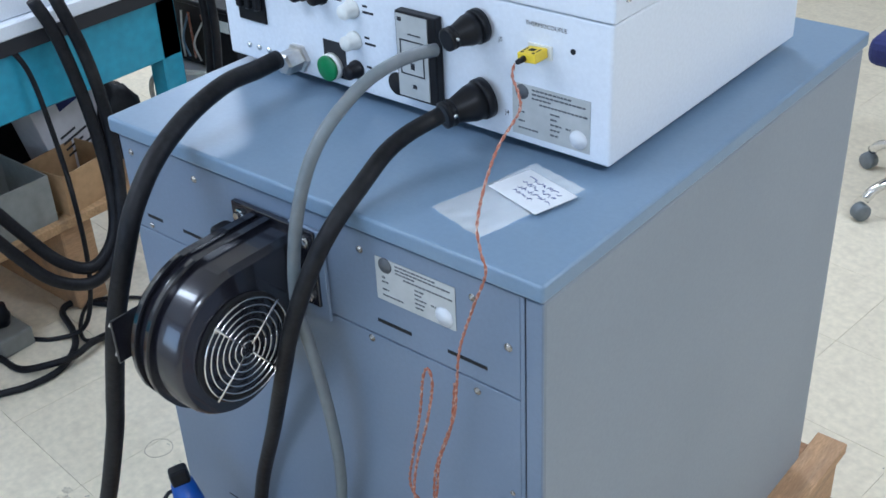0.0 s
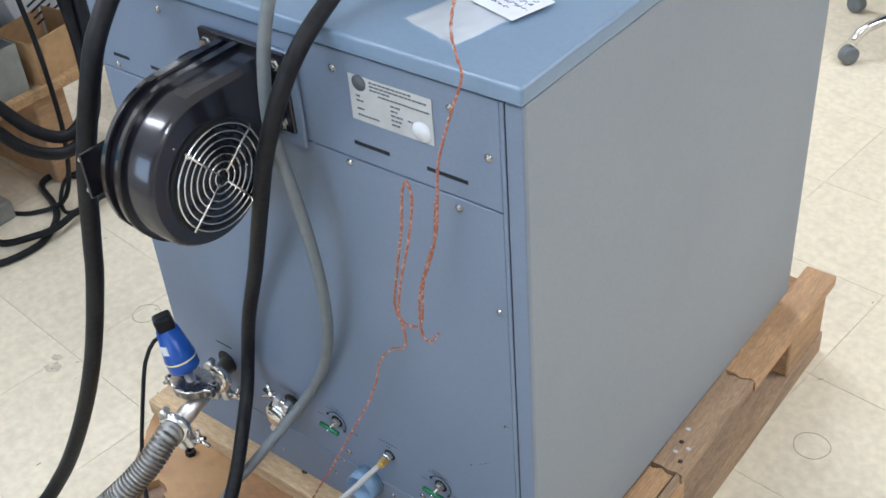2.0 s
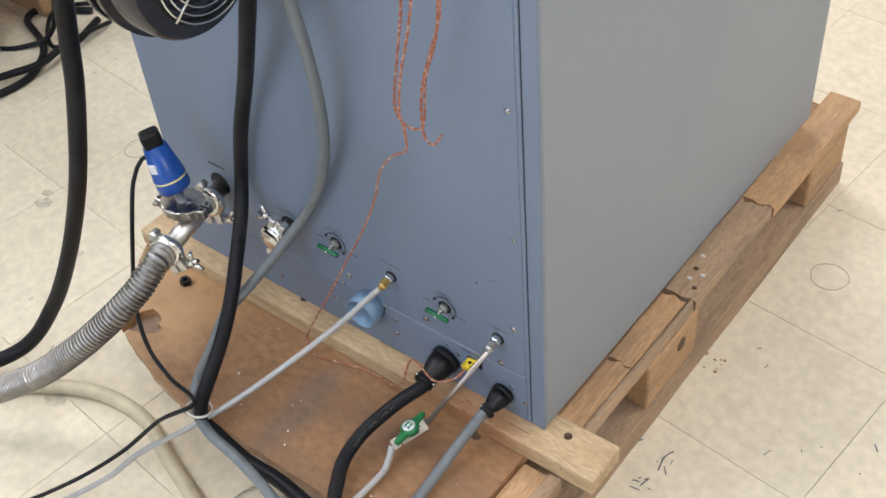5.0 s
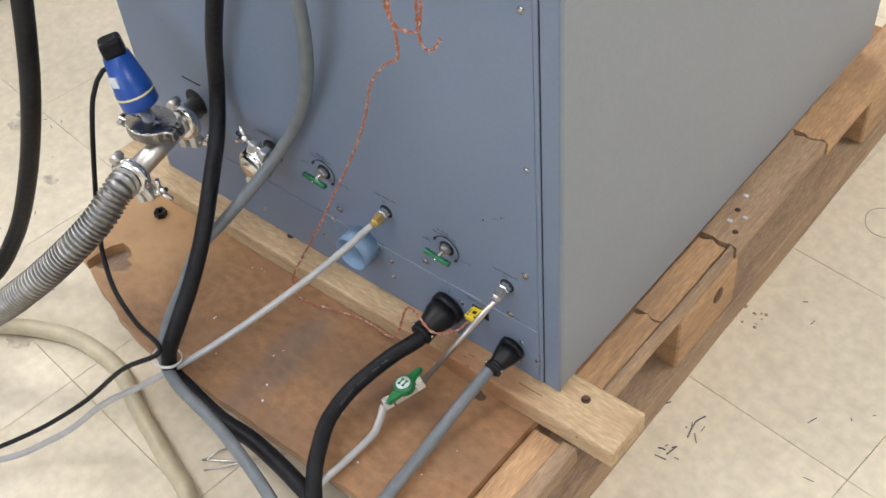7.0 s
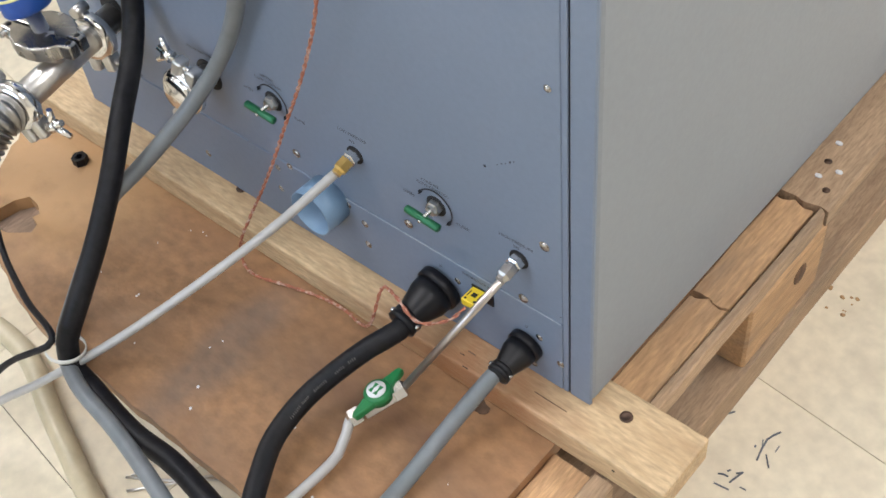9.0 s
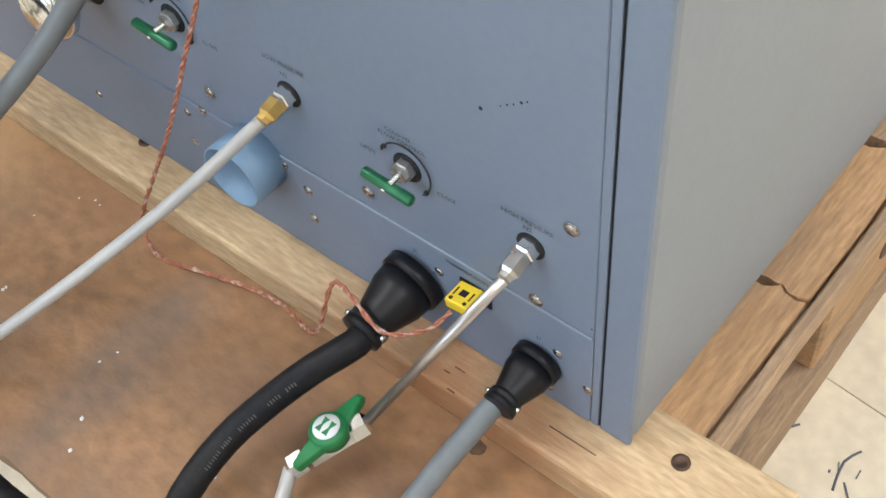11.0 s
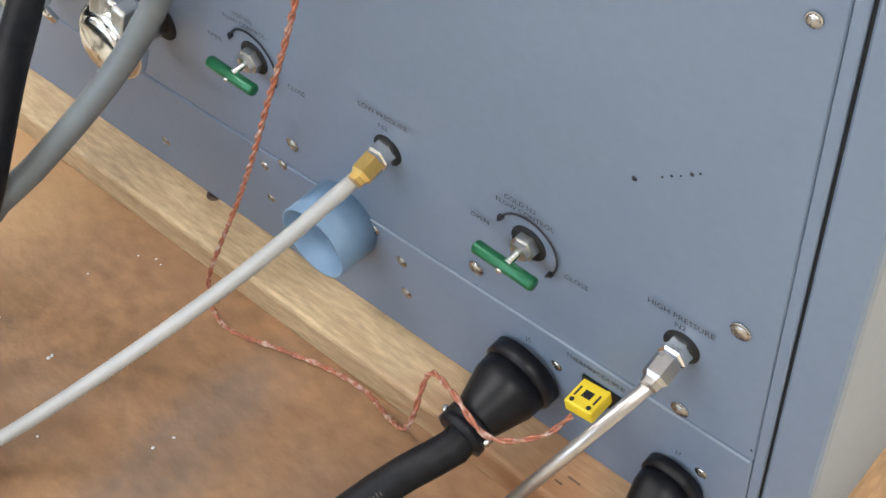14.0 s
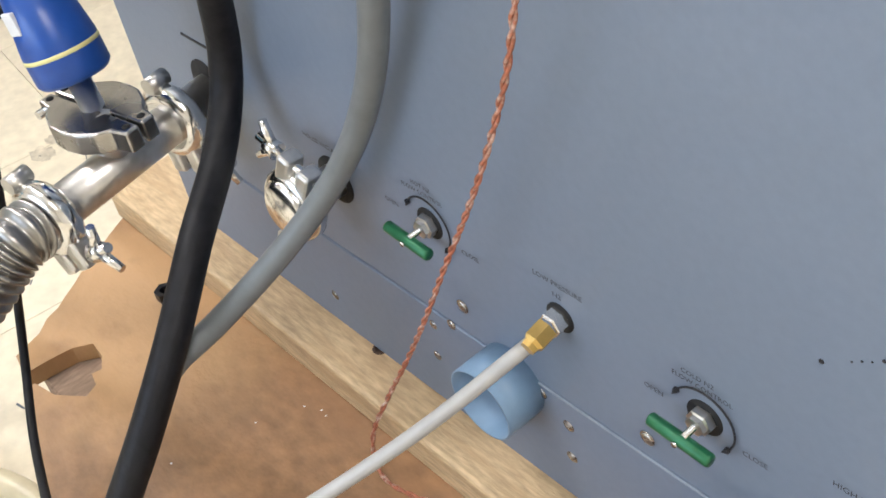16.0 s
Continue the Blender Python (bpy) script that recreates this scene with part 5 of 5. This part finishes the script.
def carton(name, x, y, z, sx, sy, sz, turn, mat, label, open_top=False):
    c = thing(name, label, "box", at=(x, y, z))
    c.rotation_euler = (radians(turn[0]), radians(turn[1]), radians(turn[2]))
    if open_top:
        for nm2, lo, hi in (("base", (-sx / 2, -sy / 2, 0), (sx / 2, sy / 2, 0.004)), ("side", (-sx / 2, -sy / 2, 0.004), (-sx / 2 + 0.004, sy / 2, sz)), ("side", (sx / 2 - 0.004, -sy / 2, 0.004), (sx / 2, sy / 2, sz)),
                            ("side", (-sx / 2 + 0.004, -sy / 2, 0.004), (sx / 2 - 0.004, -sy / 2 + 0.004, sz)), ("side", (-sx / 2 + 0.004, sy / 2 - 0.004, 0.004), (sx / 2 - 0.004, sy / 2, sz))):
            solid(nm2, lo, hi, mat, c)
    else:
        solid("carton_body", (-sx / 2, -sy / 2, 0), (sx / 2, sy / 2, sz), mat, c, 0.002)
    return c


wc = carton("white_carton", -1.92, 0.655, 0.332, 0.10, 0.19, 0.25, (14, 0, 6), M["white_carton"], "white printed carton leaning over a brown box")
bm = bmesh.new()
for z0, w in ((0.05, 0.09), (0.068, 0.06), (0.086, 0.08), (0.104, 0.05)):
    box(bm, (0.0502, -0.05, z0), (0.0512, -0.05 + w, z0 + 0.006))
part("print", bm, M["ink"], wc)
solid("print_panel", (0.0502, -0.02, 0.17), (0.0514, 0.08, 0.20), M["dark_blue"], wc, 0, "dark printed panel")
carton("brown_carton", -1.79, 0.552, 0.305, 0.14, 0.17, 0.105, (0, 0, 8), M["carton"], "open brown cardboard box on the low shelf", True)
carton("grey_bin", -1.82, 0.365, 0.305, 0.2, 0.17, 0.12, (0, 0, 0), M["bin"], "open grey plastic bin on the low shelf", True)
carton("turquoise_drum", -2.0, 0.33, 0.305, 0.16, 0.2, 0.2, (0, 0, 15), M["bench_blue"], "turquoise metal case on the low shelf")
carton("dark_carton", -2.15, 0.45, 0.305, 0.2, 0.6, 0.25, (0, 0, 0), M["plastic"], "dark case under the bench")
bagm = bmesh.new()
bmesh.ops.create_icosphere(bagm, subdivisions=3, radius=0.1)
for v in bagm.verts:
    k = 1 + 0.25 * noise.noise(v.co * 22)
    v.co = Vector((v.co.x * 0.6 * k, v.co.y * 0.62 * k, max(-0.09, v.co.z * 1.15 * k)))
for f in bagm.faces:
    f.smooth = True
bmesh.ops.translate(bagm, verts=bagm.verts, vec=(-1.87, 0.765, 0.3955))
tagged(part("black_bag", bagm, M["black"]), "crumpled black bag on the low plywood shelf", "bag")
papers = thing("paper_stack", "loose white papers on the low shelf beside the bin", "paper", at=(-1.76, 0.25, 0.305))
for k in range(3):
    sheet2 = bmesh.new()
    box(sheet2, (-0.05, -0.07, 0), (0.05, 0.06, 0.0012))
    bmesh.ops.transform(sheet2, matrix=Matrix.Translation((-1.76 + 0.006 * k, 0.22 - 0.01 * k, 0.3056 + 0.0016 * k)) @ pose(0, 0, 0, 0, 0, 9 * k), verts=sheet2.verts)
    put("sheet", sheet2, M["paper"], papers)
# equipment standing behind the cabinet's left end
stand = thing("side_cabinet", "low white equipment cabinet beyond the workbench", "cabinet", at=(-1.75, 1.15, 0))
child("body", (-1.99, 0.985, 0.06), (-1.50, 1.33, 0.45), M["white"], stand, 0.006, "", 2)
child("top", (-2.0, 0.975, 0.451), (-1.49, 1.34, 0.478), M["white"], stand, 0.005, "", 2)
child("plinth", (-1.97, 1.0, 0.0), (-1.52, 1.31, 0.06), M["plastic"], stand)
for k in range(4):
    child("slot", (-1.90 + 0.05 * k, 0.983, 0.40), (-1.875 + 0.05 * k, 0.9852, 0.415), M["ink"], stand)
psu = thing("black_instrument", "open black instrument with wiring on the white cabinet", "instrument", at=(-1.8, 1.1, 0.478))
child("case", (-1.93, 1.01, 0.484), (-1.66, 1.22, 0.655), M["plastic"], psu, 0.004)
child("top_rail", (-1.94, 1.0, 0.655), (-1.65, 1.23, 0.668), M["plastic"], psu, 0.002)
for x in (-1.91, -1.69):
    for y in (1.03, 1.19):
        child("foot", (x, y, 0.4785), (x + 0.02, y + 0.02, 0.484), M["black"], psu)
random.seed(14)
for k in range(7):
    p = Vector((-1.86 + 0.022 * k, 1.0, 0.50 + random.uniform(0, 0.03)))
    put("wire", tube(bmesh.new(), [p, p + Vector((random.uniform(-0.02, 0.02), -0.006, 0.05)), p + Vector((random.uniform(-0.03, 0.03), 0.002, 0.10 + random.uniform(0, 0.03)))], 0.0028, 6), M[("nylon", "duct", "copper")[k % 3]], psu)
child("label", (-1.72, 1.0085, 0.60), (-1.675, 1.0095, 0.63), M["nylon"], psu)
cable("white_lead", [(-1.72, 0.99, 0.484), (-1.80, 0.962, 0.484), (-1.90, 0.955, 0.47), (-1.97, 0.955, 0.42), (-1.96, 0.95, 0.36), (-1.88, 0.95, 0.34), (-1.84, 0.95, 0.28), (-1.86, 0.95, 0.1), (-1.87, 0.93, 0.007), (-1.8, 0.9, 0.007)], 0.007, M["nylon"], "white lead hanging over the cabinet edge")
for k, x in enumerate((-1.60, -1.63)):
    cable("bench_cable", [(x, 0.88, 0.9), (x + 0.01, 0.9, 0.7), (x - 0.01, 0.9, 0.45), (x, 0.92, 0.2), (x - 0.02, 0.95, 0.012)], 0.011, M["black"], "black cable hanging at the bench end")

# ---- office chair base seen past the cabinet ----
chair = thing("swivel_chair", "chrome five-star swivel chair base on castors", "chair", at=(-0.20, 2.27, 0))
CC = Vector((-0.20, 2.27, 0))
turned("column", CC + Vector((0, 0, 0.07)), (0, 0, 1), [(0, 0.03), (0.06, 0.03), (0.065, 0.022), (0.36, 0.02)], M["chrome"], chair)
child("seat", (-0.42, 2.05, 0.44), (0.02, 2.49, 0.52), M["dark_blue"], chair, 0.03, "dark blue upholstered seat", 3)
for k in range(5):
    a = radians(234 + 72 * k)
    d2 = Vector((math.cos(a), math.sin(a), 0))
    leg = put("leg", tube(bmesh.new(), [CC + Vector((0, 0, 0.11)) + d2 * 0.02, CC + d2 * 0.12 + Vector((0, 0, 0.115)), CC + d2 * 0.23 + Vector((0, 0, 0.095)), CC + d2 * 0.27 + Vector((0, 0, 0.06))], 0.014, 12), M["chrome"], chair)
    w = CC + d2 * 0.275 + Vector((0, 0, 0.025))
    side = Vector((-d2.y, d2.x, 0))
    put("castor", lathe(bmesh.new(), w - side * 0.016, side, [(0, 0.0), (0, 0.022), (0.003, 0.025), (0.029, 0.025), (0.032, 0.022), (0.032, 0.0)], 20), M["grey_cable"], leg, "grey twin-wheel castor")

# ---- scuffs on the floor ----
scuffs = bmesh.new()
random.seed(21)
for x, y, n2, spread2 in ((0.092, 0.181, 3, 0.012), (0.085, 0.125, 3, 0.014), (0.25, 0.3, 9, 0.16), (-0.9, 0.05, 6, 0.09), (-1.2, 0.04, 5, 0.05), (0.3, 0.7, 12, 0.35), (-0.85, -0.2, 8, 0.18), (-1.3, 0.5, 14, 0.5), (0.2, 1.3, 12, 0.4)):
    for k in range(n2):
        p = Vector((x + random.uniform(-1, 1) * spread2, y + random.uniform(-1, 1) * spread2, 0.0004))
        a = random.uniform(0, math.pi)
        l, w = random.uniform(0.001, 0.008), random.uniform(0.0004, 0.0011)
        tmp = bmesh.new()
        box(tmp, (-l, -w, 0), (l, w, 0.0003))
        join(scuffs, tmp, Matrix.Translation(p) @ pose(0, 0, 0, 0, 0, math.degrees(a)))
for stroke in ([(0.0674, 0.128), (0.0715, 0.1305), (0.0773, 0.1312)], [(0.0815, 0.126), (0.0835, 0.135), (0.0861, 0.1444)], [(0.0815, 0.139), (0.0861, 0.1444)], [(0.0897, 0.1646), (0.0866, 0.180), (0.0853, 0.1923)], [(0.0853, 0.1923), (0.0880, 0.201), (0.0917, 0.2083)], [(0.0374, 0.1951), (0.0420, 0.2018)]):
    tube(scuffs, [(x, y, 0.0) for x, y in stroke], 0.0011, 6, smooth_line=True, step=0.003)
tagged(part("floor_scuffs", scuffs, M["scuff"], floor), kind="stuff")
for x, y, r in ((0.128, 0.68, 0.032), (-1.19, 0.26, 0.03)):
    pts = [(x + r * math.cos(radians(q)) * (1 + 0.05 * math.sin(radians(3 * q))), y + r * math.sin(radians(q)), 0.0) for q in range(0, 361, 12)]
    tagged(part("ring_stain", tube(bmesh.new(), pts, 0.0009, 6, smooth_line=False), M["faint"], floor), "faint round stain")
for x, y, r in ((-1.222, 0.037, 0.02), (-1.24, 0.06, 0.012), (-0.80, -0.27, 0.025), (-1.05, -0.02, 0.016), (0.33, 0.95, 0.014)):
    blot = bmesh.new()
    blot.faces.new([blot.verts.new((x + r * (1 + 0.5 * noise.noise(Vector((k * 0.8, x * 9, 0)))) * math.cos(2 * math.pi * k / 20), y + r * 0.7 * (1 + 0.5 * noise.noise(Vector((k * 0.8, y * 9, 4)))) * math.sin(2 * math.pi * k / 20), 0.0004)) for k in range(20)])
    tagged(part("blot", blot, M["smudge"], floor), "faint dirty smudge")
rust = bmesh.new()
for k in range(16):
    p = Vector((0.053 + random.uniform(-0.02, 0.02), 0.394 + random.uniform(-0.02, 0.02), 0.0004))
    lathe(rust, p, (0, 0, 1), [(0, random.uniform(0.001, 0.003)), (0.0003, 0.001), (0.0003, 0)], 6)
tagged(part("rust_specks", rust, M["carton"], floor), kind="stuff")

# ---- floor tiles ----
tile = bmesh.new()
box(tile, (0.0004, 0.0004, -0.004), (0.2976, 0.2976, 0.0), 0.0004)
tile_mesh = mesh_of("tile", tile, M["floor"])
g = pose(0.284, 0.228, 0, 0, 0, GRID)
near, rest = [], bmesh.new()
for i in range(-21, 14):
    for j in range(-16, 22):
        c = g @ Vector((i * 0.298, j * 0.298, 0))
        mid = g @ Vector(((i + 0.5) * 0.298, (j + 0.5) * 0.298, 0))
        if not (-4.62 < mid.x < 3.42 and -3.22 < mid.y < 5.62):
            continue
        near.append((math.hypot(c.x + 0.6, c.y - 0.6), c))
near.sort(key=lambda q: q[0])
for d, c in near[:280]:
    ob = new("tile", tile_mesh)
    ob.matrix_world = Matrix.Translation(c) @ pose(0, 0, 0, 0, 0, GRID)
    ob.parent = floor
for d, c in near[280:]:
    tmp = bmesh.new()
    box(tmp, (0.0004, 0.0004, -0.004), (0.2976, 0.2976, 0.0))
    join(rest, tmp, Matrix.Translation(c) @ pose(0, 0, 0, 0, 0, GRID))
tagged(part("far_tiles", rest, M["floor"], floor), kind="stuff")
